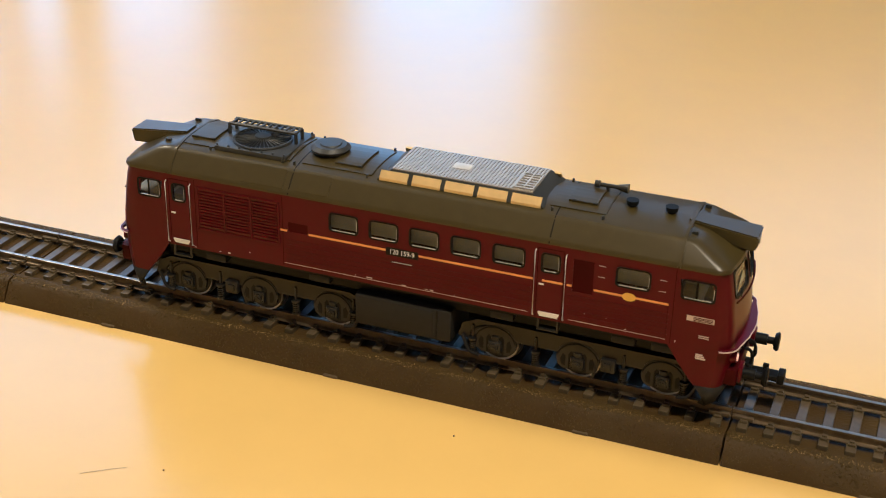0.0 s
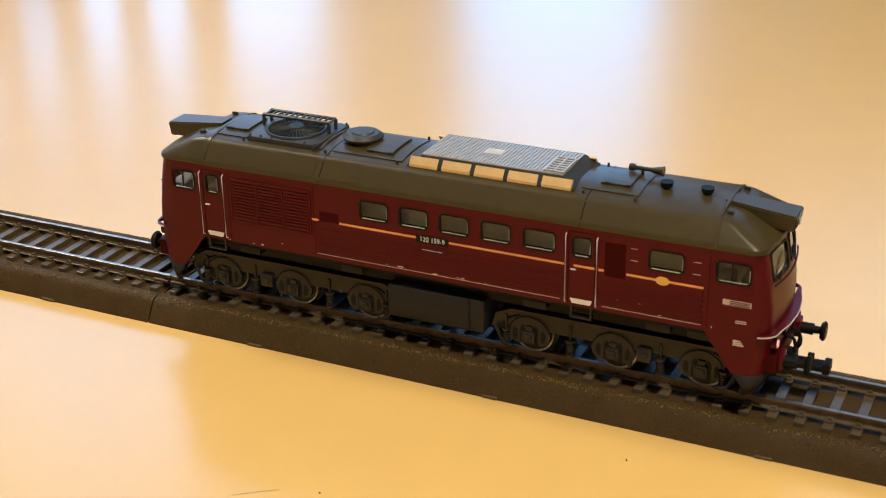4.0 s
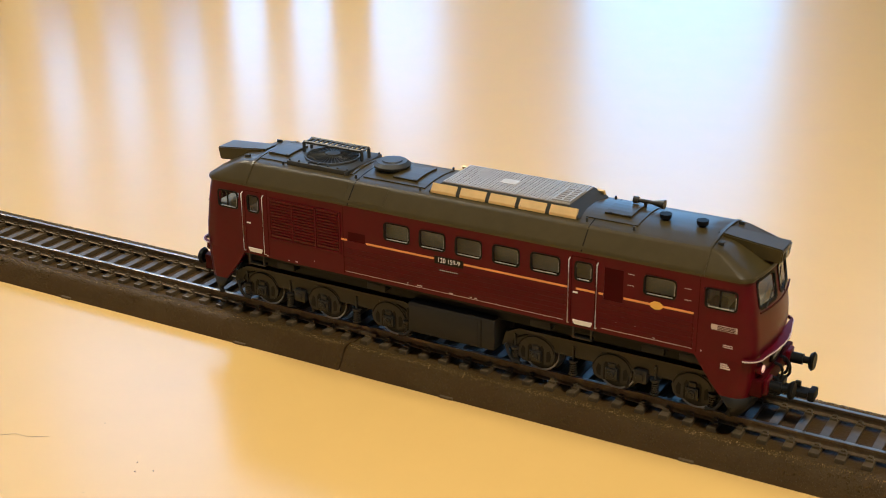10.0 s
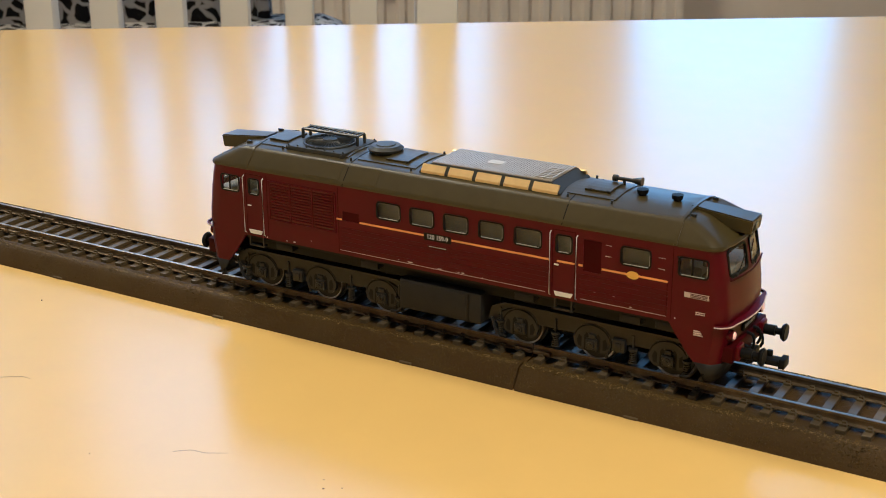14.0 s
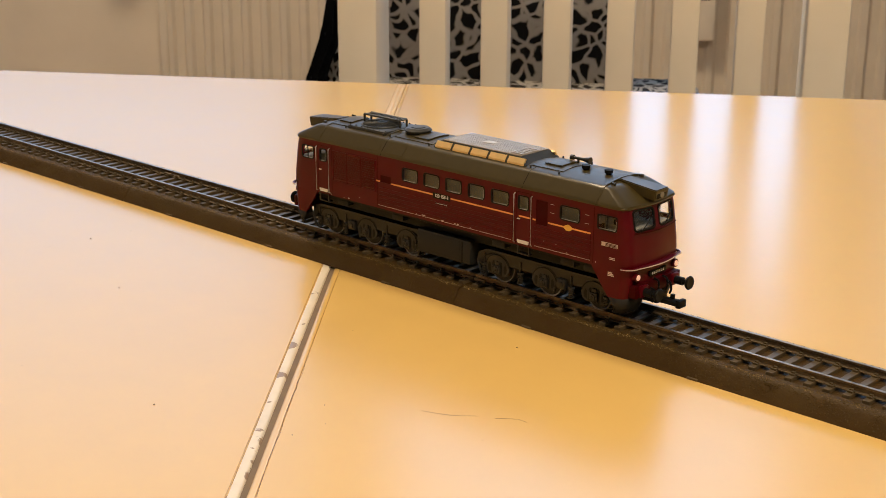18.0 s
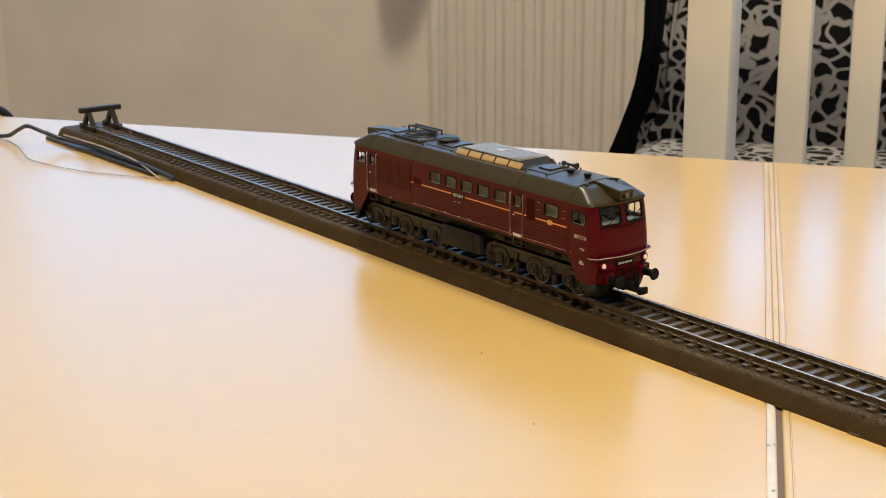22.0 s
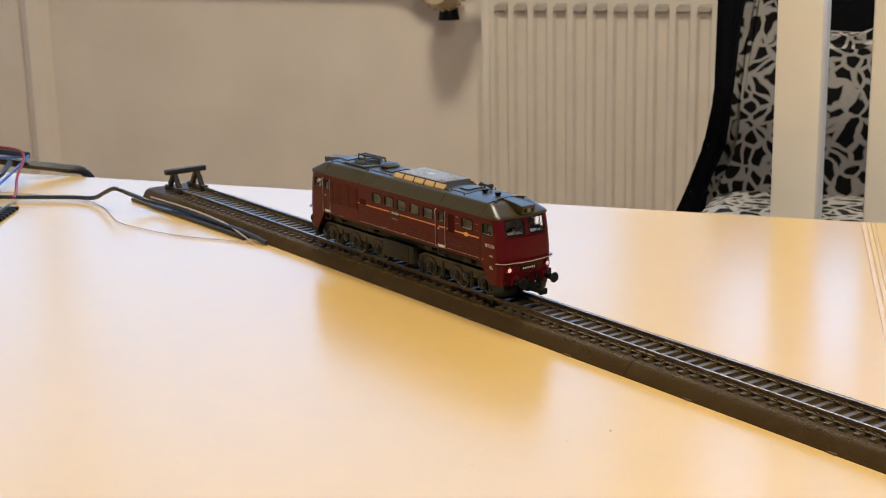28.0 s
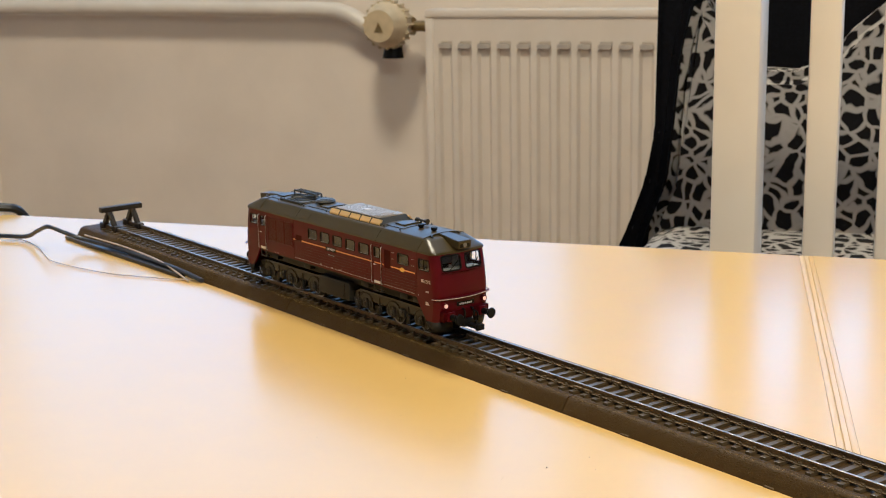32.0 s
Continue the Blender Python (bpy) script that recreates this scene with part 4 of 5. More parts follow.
    for ax in (-17.5, 0.0, 17.5):
        bm = B()
        for s in (-1, 1):
            rod(bm, (0, s * 5.3, 0), (0, s * 5.6, 0), 4.95, 4.95, 36)
            rod(bm, (0, s * 5.6, 0), (0, s * 7.0, 0), 4.05, 4.02, 36)
        rod(bm, (0, -8.6, 0), (0, 8.6, 0), 0.8, 0.8, 12)
        for s in (-1, 1):
            for k in range(5):
                a = 2 * math.pi * k / 5
                rod(bm, (2.6 * math.cos(a), s * 7.1, 2.6 * math.sin(a)), (2.6 * math.cos(a), s * 7.3, 2.6 * math.sin(a)), 0.6, 0.6, 10)
        WHEELS.append(part("wheelset", bm, M_WHEEL, bg, "dark wheels with bright tyres on an axle", at=(cx + ax, 0, 4.36)))
        for s in (-1, 1):
            bm = B()
            n = 40
            prof = ((4.0, 7.05), (4.3, 7.2), (4.4, 7.1), (4.45, 5.6), (3.7, 5.6))
            rows = [[bm.verts.new((r * math.cos(2 * math.pi * k / n), s * y, r * math.sin(2 * math.pi * k / n))) for r, y in prof] for k in range(n)]
            for k in range(n):
                for i in range(len(prof)):
                    j = (i + 1) % len(prof)
                    bm.faces.new((rows[k][i], rows[k][j], rows[(k + 1) % n][j], rows[(k + 1) % n][i]))
            bmesh.ops.recalc_face_normals(bm, faces=bm.faces[:])
            part("tyre", bm, M_STEEL, WHEELS[-1], "bright steel tyre")


def build_underframe(loco):
    bm = B()
    box(bm, -58, 58, -9.0, 9.0, 10.6, 14.4, 0.3)
    box(bm, -61, 61, -11.4, 11.4, 13.6, 15.0, 0.2)
    part("underframe", bm, M_BLACK, loco, "black underframe")
    bm = B()
    box(bm, -12.4, 9.2, -11.4, 11.4, 3.9, 11.2, 0.5)
    tk = part("fuel_tank", bm, M_TANK, loco, "dark grey fuel tank between the bogies")
    for s in (-1, 1):
        bm = B()
        box(bm, 5.9, 6.2, *sorted((s * 11.3, s * 11.55)), 4.2, 10.9)
        part("tank_seam", bm, M_BLACK, tk)
        bm = B()
        box(bm, -11.6, 5.2, *sorted((s * 11.3, s * 11.5)), 4.6, 10.6, 0.1)
        part("tank_panel", bm, M_TANK, tk)
        for X in (-20.5, -45, 20, 45, 53):
            bm = B()
            box(bm, X - 2.4, X + 2.4, *sorted((s * 9.0, s * 11.5)), 12.0, 13.7, 0.2)
            part("underframe_box", bm, M_TANK, loco)
        for X in (29.8, -52.7):
            bm = B()
            box(bm, X - 2.1, X + 2.1, *sorted((s * 10.6, s * 12.3)), 12.0, 12.35)
            for x in (X - 2.0, X + 2.0):
                box(bm, x - 0.2, x + 0.2, *sorted((s * 11.8, s * 12.2)), 11.9, 14.6)
            part("footstep", bm, M_BOGIE, loco, "dark grey door footstep")
    bm = B()
    box(bm, -50, 50, -6.0, 6.0, 14.5, 24.6, 0.4)
    part("motor_block", bm, M_BLACK, loco)
    bm = B()
    box(bm, -64, 64, -11.2, 11.2, 20.6, 21.4)
    part("inner_floor", bm, M_CABIN, loco)
    bm = B()
    box(bm, -46.5, 50.5, -9.6, 9.6, 24.4, 30.4, 0.4)
    part("inner_cover", bm, M_INSIDE, loco, "grey cover behind the side windows")
    bm = B()
    box(bm, 51.6, 52.2, -11.2, 11.2, 24.4, 31.0)
    box(bm, -48.0, -47.4, -11.2, 11.2, 24.4, 31.0)
    part("cab_bulkhead", bm, M_INSIDE, loco)
    for e in (-1, 1):
        bm = B()
        box(bm, *sorted((e * 59.4 - (2.1 if e < 0 else 0), e * 63.6 - (2.1 if e < 0 else 0))), -9.6, 9.6, 21.4, 24.9, 0.3)
        part("cab_desk", bm, M_INSIDE, loco, "grey driver's desk")
        for y in (-5.6, 5.6):
            bm = B()
            box(bm, *sorted((e * 54.6, e * 57.6)), y - 1.7, y + 1.7, 21.4, 24.4, 0.5)
            box(bm, *sorted((e * 54.0, e * 54.9)), y - 1.7, y + 1.7, 23.4, 28.2, 0.4)
            part("cab_seat", bm, M_INSIDE, loco, "grey cab seat")


M_HEAD = material("top_lamp_lens", (0.16, 0.145, 0.12), 0.2, coat=0.5)
M_MARKER = glow("lower_lamp_glow", (1.0, 0.60, 0.44), 0.32)


def build_loco():
    loco = thing("model_locomotive", "dark red model diesel locomotive with an olive grey roof", "model train")
    build_shell_roof = build_shell(loco)
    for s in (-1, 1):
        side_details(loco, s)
    for e in (-1, 1):
        build_end(loco, e)
    build_roof_things(loco, build_shell_roof)
    build_bogie(loco, -35.8, False)
    build_bogie(loco, 35.8, True)
    build_underframe(loco)
    return loco


loco = build_loco()

# ---- the room ----
WALL_V = 2.03
FLOOR_Z, CEIL_Z = -0.75, 1.75
ROOM_L, ROOM_R, ROOM_N = -2.6, 2.3, -3.2


def slab(name, label, mat, u0, u1, v0, v1, z0, z1, category="", kind="structure"):
    bm = B()
    box(bm, u0, u1, v0, v1, z0, z1)
    me = bpy.data.meshes.new(name)
    bm.to_mesh(me)
    bm.free()
    me.materials.append(mat)
    ob = new(name, me)
    ob.matrix_basis = tpose(0, 0)
    return tagged(ob, label, category, kind=kind)


slab("floor", "brown wooden floor", M_FLOOR, ROOM_L, ROOM_R, ROOM_N, WALL_V, FLOOR_Z - 0.1, FLOOR_Z)
slab("ceiling", "white painted ceiling", M_CEIL, ROOM_L, ROOM_R, ROOM_N, WALL_V, CEIL_Z, CEIL_Z + 0.1)

# window wall, with a wide window over the radiator and a tall one beside it
SASH = (-0.62, 0.20, 0.26, 0.66)
WIDE = (-0.62, 0.20, 0.70, 1.58)
SIDE = (-2.50, -0.70, 0.28, 1.58)
TALL = (0.36, 0.80, 0.06, 1.40)
RIGHT = (0.94, 2.20, 0.86, 1.60)
STRIP = (-2.12, -2.03, -0.6, 0.18)


def window_wall():
    """The far wall, in pieces round its openings, as one mesh."""
    bm = B()
    us = sorted({ROOM_L, ROOM_R, *WIDE[:2], *SASH[:2], *SIDE[:2], *RIGHT[:2], *TALL[:2], *STRIP[:2]})
    for a, b in zip(us, us[1:]):
        z = FLOOR_Z
        for w in sorted((WIDE, SASH, SIDE, RIGHT, TALL, STRIP), key=lambda w: w[2]):
            if w[0] <= a and b <= w[1]:
                box(bm, a, b, WALL_V, WALL_V + 0.25, z, w[2])
                z = w[3]
        box(bm, a, b, WALL_V, WALL_V + 0.25, z, CEIL_Z)
    me = bpy.data.meshes.new("wall_north")
    bm.to_mesh(me)
    bm.free()
    me.materials.append(M_WALL)
    ob = new("wall_north", me)
    ob.matrix_basis = tpose(0, 0)
    tagged(ob, "cream painted wall with windows", kind="structure")


window_wall()
slab("wall_west", "cream painted wall", M_WALL, ROOM_L - 0.15, ROOM_L, ROOM_N, WALL_V, FLOOR_Z, CEIL_Z)
slab("wall_east", "cream painted wall", M_WALL, ROOM_R, ROOM_R + 0.15, ROOM_N, WALL_V, FLOOR_Z, CEIL_Z)
slab("wall_south", "cream painted wall", M_WALL, ROOM_L, ROOM_R, ROOM_N - 0.15, ROOM_N, FLOOR_Z, CEIL_Z)


def window_unit(name, w, label, energy, colour):
    win = thing(name, label, "window", tpose(0, WALL_V + 0.12), kind="structure")
    u0, u1, z0, z1 = [k * 1000 for k in w]
    t = min(45, (u1 - u0) * 0.1)
    for a, b, c, d in ((u0, u0 + t, z0, z1), (u1 - t, u1, z0, z1), (u0 + t, u1 - t, z0, z0 + t), (u0 + t, u1 - t, z1 - t, z1)):
        bm = B()
        box(bm, a, b, -25, 25, c, d, 3)
        part("window_frame", bm, M_WINFRAME, win)
    bm = B()
    box(bm, u0 + t - 2, u1 - t + 2, -3, 3, z0 + t - 2, z1 - t + 2)
    part("pane", bm, M_SKYPANE, win, smooth=False).visible_shadow = False
    la = bpy.data.lights.new(name + "_light", "AREA")
    la.shape, la.size, la.size_y = "RECTANGLE", (u1 - u0 - 2 * t) * MM, (z1 - z0 - 2 * t) * MM
    la.energy, la.color = energy, colour
    ob = new(name + "_light", la)
    c = tab((w[0] + w[1]) / 2, WALL_V + 0.05, (w[2] + w[3]) / 2)
    ob.matrix_world = look(c, c + (tab(0, -1) - tab(0, 0)))


M_SKYPANE = glass("window_glass", (0.95, 0.97, 1.0), 0.0)
window_unit("window_1", WIDE, "white-framed window over the radiator", 4.8, (0.50, 0.77, 1.0))
window_unit("window_5", SASH, "low bright sash over the radiator", 2.4, (0.50, 0.77, 1.0))
window_unit("window_4", SIDE, "wide white-framed window beside the radiator", 8.2, (0.50, 0.77, 1.0))
window_unit("window_2", TALL, "tall narrow window with a bright sky", 3.5, (0.33, 0.70, 1.0))
window_unit("window_6", RIGHT, "wide window with a high sill above the added cabinet", 4.6, (0.50, 0.77, 1.0))
window_unit("window_3", STRIP, "narrow strip of bright blue daylight", 0.85, (0.40, 0.66, 1.0))


def ceiling_lamp(u, v, watts):
    lamp = thing("ceiling_lamp", "round white glass ceiling lamp with warm light", "lamp", tpose(u, v, CEIL_Z))
    bm = B()
    rod(bm, (0, 0, -70), (0, 0, 0), 150, 170, 32)
    part("shade", bm, M_LAMPSHADE, lamp, "glowing warm white shade")
    bm = B()
    rod(bm, (0, 0, -12), (0, 0, 0), 185, 185, 32)
    part("rim", bm, M_BRASS, lamp)
    la = bpy.data.lights.new("ceiling_lamp_light", "SPOT")
    la.shadow_soft_size, la.energy, la.color = 0.15, watts, (1.0, 0.76, 0.43)
    la.spot_size, la.spot_blend = radians(165), 0.3
    new("ceiling_lamp_light", la).matrix_world = Matrix.Translation(tab(u, v, CEIL_Z - 0.26))


M_LAMPSHADE = glow("warm_lamp_glass", (1.0, 0.76, 0.43), 4.0)
ceiling_lamp(-0.76, 0.80, 78)


# Never in view: added to throw warm light from the camera's side.
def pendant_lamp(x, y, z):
    lamp = thing("pendant_lamp", "added unseen pendant lamp that throws warm light from the near side", "lamp", pose(x, y, z))
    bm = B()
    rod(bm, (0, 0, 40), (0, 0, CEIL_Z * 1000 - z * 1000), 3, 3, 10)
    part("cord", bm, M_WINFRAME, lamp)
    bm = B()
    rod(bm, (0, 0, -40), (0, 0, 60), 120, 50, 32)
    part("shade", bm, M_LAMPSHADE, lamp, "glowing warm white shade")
    la = bpy.data.lights.new("added_pendant_light", "SPOT")
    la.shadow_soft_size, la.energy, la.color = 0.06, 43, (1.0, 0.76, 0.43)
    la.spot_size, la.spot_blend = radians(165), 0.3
    new("added_pendant_light", la).matrix_world = Matrix.Translation((x, y, z - 0.11))


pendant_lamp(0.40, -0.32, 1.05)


def radiator():
    rad = thing("radiator", "cream enamelled panel radiator on the wall", "radiator", tpose(0, 1.95))
    u0, u1, z1, z0 = -947, 460, 21, -560
    bm = B()
    box(bm, u0, u1, 18, 60, z0, z1 - 20, 4)
    part("rear_panel", bm, M_RADIATOR, rad)
    bm = B()
    box(bm, u0, u1, -4, 66, z1 + 4, z1 + 17, 3)
    box(bm, u0, u0 + 14, -3, 66, z0, z1 + 4, 3)
    box(bm, u1 - 14, u1, -3, 66, z0, z1 + 4, 3)
    part("casing", bm, M_RADIATOR, rad)
    # fluted front
    bm = B()
    n = int((u1 - u0 - 40) / 33.3)
    prof = []
    x = u0 + 14
    prof.append((x, 0))
    for k in range(n):
        c = u0 + 34 + 33.3 * k
        prof += [(c - 12, 0), (c - 7, 7), (c + 7, 7), (c + 12, 0)]
    prof.append((u1 - 14, 0))
    a = [bm.verts.new((px, py, z0)) for px, py in prof]
    b = [bm.verts.new((px, py, z1 - 50)) for px, py in prof]
    c = [bm.verts.new((px, 0, z1 - 34)) for px, py in prof]
    d = [bm.verts.new((px, 0, z1 + 4)) for px, py in prof]
    for r0, r1 in ((a, b), (b, c), (c, d)):
        for i in range(len(prof) - 1):
            bm.faces.new((r0[i], r0[i + 1], r1[i + 1], r1[i]))
    bmesh.ops.recalc_face_normals(bm, faces=bm.faces[:])
    fr = part("front_panel", bm, M_RADIATOR, rad, "fluted front panel", smooth=False)
    # Flat plates: the shade inside each air slot is in their grey.
    bm = B()
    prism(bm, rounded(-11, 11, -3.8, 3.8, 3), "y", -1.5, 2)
    first = part("slot", bm, M_SLOT, fr, "small grey plate painted as a shaded air slot", smooth=False, at=(u0 + 34, -1.2, z1 - 42))
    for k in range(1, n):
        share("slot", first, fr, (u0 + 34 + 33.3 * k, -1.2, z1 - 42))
    bm = B()
    box(bm, -72, -26, -34, -4, -205, -25, 6)
    me_ = part("heat_meter", bm, M_CHAIRWHITE, rad, "pale heat meter on the radiator")
    for z, h in ((-110, 12), (-140, 8)):
        bm = B()
        box(bm, -62, -36, -36, -33, z, z + h, 1)
        part("display", bm, M_BLACK, me_)
    # valve, pipe
    bm = B()
    rod(bm, (u0 - 30, 20, 10), (u0 + 4, 20, 10), 9, 9, 16)
    rod(bm, (u0 - 48, 20, 10), (u0 - 26, 20, 10), 15, 15, 8)
    rod(bm, (u0 - 58, 20, -30), (u0 - 58, 20, 10), 10, 13, 16)
    vb = part("valve_body", bm, M_BRASS, rad, "tarnished brass radiator valve")
    bm = B()
    rod(bm, (u0 - 62, 10, 14), (u0 - 62, -18, 14), 36, 38, 28)
    rod(bm, (u0 - 62, -18, 14), (u0 - 62, -52, 14), 38, 26, 28)
    kn = part("valve_knob", bm, M_VALVE, rad, "yellowed ribbed valve knob")
    for k in range(20):
        a = 2 * math.pi * k / 20
        bm = B()
        tube(bm, [(u0 - 62 + 38.5 * math.cos(a), 6, 14 + 38.5 * math.sin(a)), (u0 - 62 + 38.5 * math.cos(a), -20, 14 + 38.5 * math.sin(a))], 2.6, 5)
        part("grip_rib", bm, M_VALVE, kn)
    bm = B()
    prism(bm, [(u0 - 70, 4), (u0 - 54, 4), (u0 - 62, 20)], "y", -53.5, -50)
    part("mark", bm, M_BRASS, kn, smooth=False)
    bm = B()
    rod(bm, (u0 - 60, 8, -42), (u0 - 60, 8, -24), 18, 15, 18)
    part("valve_nut", bm, M_BLACK, rad)


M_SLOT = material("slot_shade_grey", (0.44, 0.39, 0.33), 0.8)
radiator()


def wall_pipe():
    p = thing("heating_pipe", "cream painted heating pipe along the wall", "pipe", tpose(0, 2.008))
    bm = B()
    tube(bm, smooth_line([(-2590, -8, 46), (-2000, -8, 43), (-1500, -8, 40), (-1180, -8, 36), (-1110, -8, 30), (-1060, -8, 4), (-1005, -4, -16)], 6), 14, 14)
    part("pipe", bm, M_PIPE, p)


wall_pipe()


def wall_trim():
    bm = B()
    prism(bm, [(-1.905, WALL_V), (-1.905, WALL_V - 0.02), (-1.885, WALL_V - 0.03), (-1.865, WALL_V - 0.02), (-1.855, WALL_V)], "z", FLOOR_Z, CEIL_Z)
    me = bpy.data.meshes.new("trim")
    bm.to_mesh(me)
    bm.free()
    me.materials.append(M_WALL)
    ob = new("trim", me)
    ob.matrix_basis = tpose(0, 0)
    tagged(ob, "cream upright moulding on the wall", kind="structure")


wall_trim()


def wall_box():
    wb = thing("wall_box", "small pale plastic box with a dark slot on the wall", "wall box", tpose(-0.052, WALL_V, -0.195))
    bm = B()
    box(bm, -22, 22, -24, -1, -60, 60, 4)
    part("casing", bm, M_PIPE, wb)
    bm = B()
    box(bm, -8, 12, -25, -23.5, 20, 30, 0.5)
    part("slot", bm, M_BLACKCABLE, wb, "dark display slot", smooth=False)
    bm = B()
    box(bm, -9, 9, -14, -1, 62, 420, 3)
    part("cable_duct", bm, M_WALL, wb, "cream cable duct above the box")


wall_box()


def unseen_cabinet():
    """A tall dark cabinet, unseen, added at the window wall to darken reflections."""
    cb = thing("cabinet", "added unseen brown wooden cabinet that darkens the table's reflection", "cabinet", tpose(0.88, WALL_V - 0.36, FLOOR_Z))
    bm = B()
    box(bm, 0, 1000, 20, 355, 60, 1560, 3)
    part("body", bm, M_BROWNWOOD, cb)
    bm = B()
    box(bm, 20, 980, 40, 340, 0, 60)
    part("plinth", bm, M_BROWNWOOD, cb)
    for x in (2, 502):
        bm = B()
        box(bm, x, x + 496, 0, 20, 65, 1555, 3)
        dr = part("door", bm, M_BROWNWOOD, cb)
        bm = B()
        box(bm, x + (440 if x < 100 else 44), x + (452 if x < 100 else 56), -22, 0, 760, 900, 3)
        part("handle", bm, M_BRASS, dr)


M_BROWNWOOD = material("dark_brown_wood", (0.10, 0.055, 0.03), 0.5, vary=0.2, scale=12)
unseen_cabinet()


def white_chair():
    ch = thing("slatted_chair", "white lacquered chair with an upright slatted back behind the table", "chair", tpose(0, 0.511))
    for a, b in ((-284, -260), (-15, 9)):
        bm = B()
        box(bm, a, b, -12, 26, -750, 215, 2.5)
        part("back_post", bm, M_CHAIRWHITE, ch)
    bm = B()
    box(bm, -236, -220, -6, 12, -330, 190, 1.5)
    first = part("back_slat", bm, M_CHAIRWHITE, ch)
    for k in range(1, 6):
        share("back_slat", first, ch, (36.6 * k, 0, 0))
    for z0, z1 in ((180, 208), (-345, -310)):
        bm = B()
        box(bm, -262, -13, -8, 22, z0, z1, 3)
        part("cross_rail", bm, M_CHAIRWHITE, ch)
    bm = B()
    box(bm, -290, 15, -330, -12, -345, -318, 8)
    part("seat", bm, M_CHAIRWHITE, ch)
    for u in (-284, -15):
        bm = B()
        box(bm, u, u + 24, -325, -300, -750, -345, 2)
        part("leg", bm, M_CHAIRWHITE, ch)


white_chair()


def leopard_chair():
    """A padded seat in a printed fabric with a black frame, behind the slats."""
    ch = thing("padded_chair", "black chair padded in black and white leopard print", "chair", tpose(0, 0.86))
    bm = B()
    top = [(-361, -20), (-361, 0), (-357, 40), (-352, 72), (-345, 96), (-336, 100), (-326, 84), (-312, 58), (-292, 47), (-268, 46), (-246, 56), (-228, 78), (-205, 98), (-175, 112), (-146, 104), (-128, 60)]
    prism(bm, top + [(-122, -150), (-384, -150), (-376, -70), (-364, -42)], "y", -26, 26)
    bmesh.ops.bevel(bm, geom=[e for e in bm.edges if abs(e.verts[0].co.y - e.verts[1].co.y) < 1], offset=9, segments=5, affect="EDGES")
    part("back_cushion", bm, M_LEOPARD, ch, "leopard print back cushion with a hollow top edge")
    bm = B()
    prism(bm, [(-370, 150), (-372, 0), (-379, -38), (-392, -75), (-424, -152), (-130, -152), (-130, 150)], "y", 28, 60)
    bmesh.ops.bevel(bm, geom=bm.edges[:], offset=8, segments=2, affect="EDGES")
    part("back_shell", bm, M_BLACKFABRIC, ch, "black back shell")
    bm = B()
    prism(bm, [(-370, 146), (-372, 0), (-379, -38), (-392, -75), (-426, -154), (-398, -154), (-376, -72), (-364, -42), (-359, 0), (-354, 60), (-345, 100), (-330, 146)], "y", -34, 34)
    bmesh.ops.bevel(bm, geom=bm.edges[:], offset=5, segments=2, affect="EDGES")
    part("side_edge", bm, M_BLACKFABRIC, ch, "black flared side edge")
    bm = B()
    box(bm, -376, -60, -300, 24, -200, -74, 22)
    part("seat_cushion", bm, M_LEOPARD, ch, "leopard print seat cushion")
    for u in (-370, -60):
        for v in (-280, 40):
            bm = B()
            rod(bm, (u, v, -750), (u + 6, v, -215), 11, 15, 12)
            part("leg", bm, M_BLACK, ch)


leopard_chair()

# ---- the table ----
SEAM_A, SEAM_B = Vector((-0.217, -0.017)), Vector((-0.417, 0.219))
SD = (SEAM_B - SEAM_A).normalized()
SN = Vector((SD.y, -SD.x))
TABLE_FAR, TABLE_NEAR, TABLE_L, TABLE_R = 0.418, -0.55, -1.15, 0.95


def seam_at(v):
    """The place on the seam at a given distance across the table."""
    va = -SEAM_A.x * UY + SEAM_A.y * UX
    k = (v - va) / (-SD.x * UY + SD.y * UX)
    return SEAM_A + SD * k


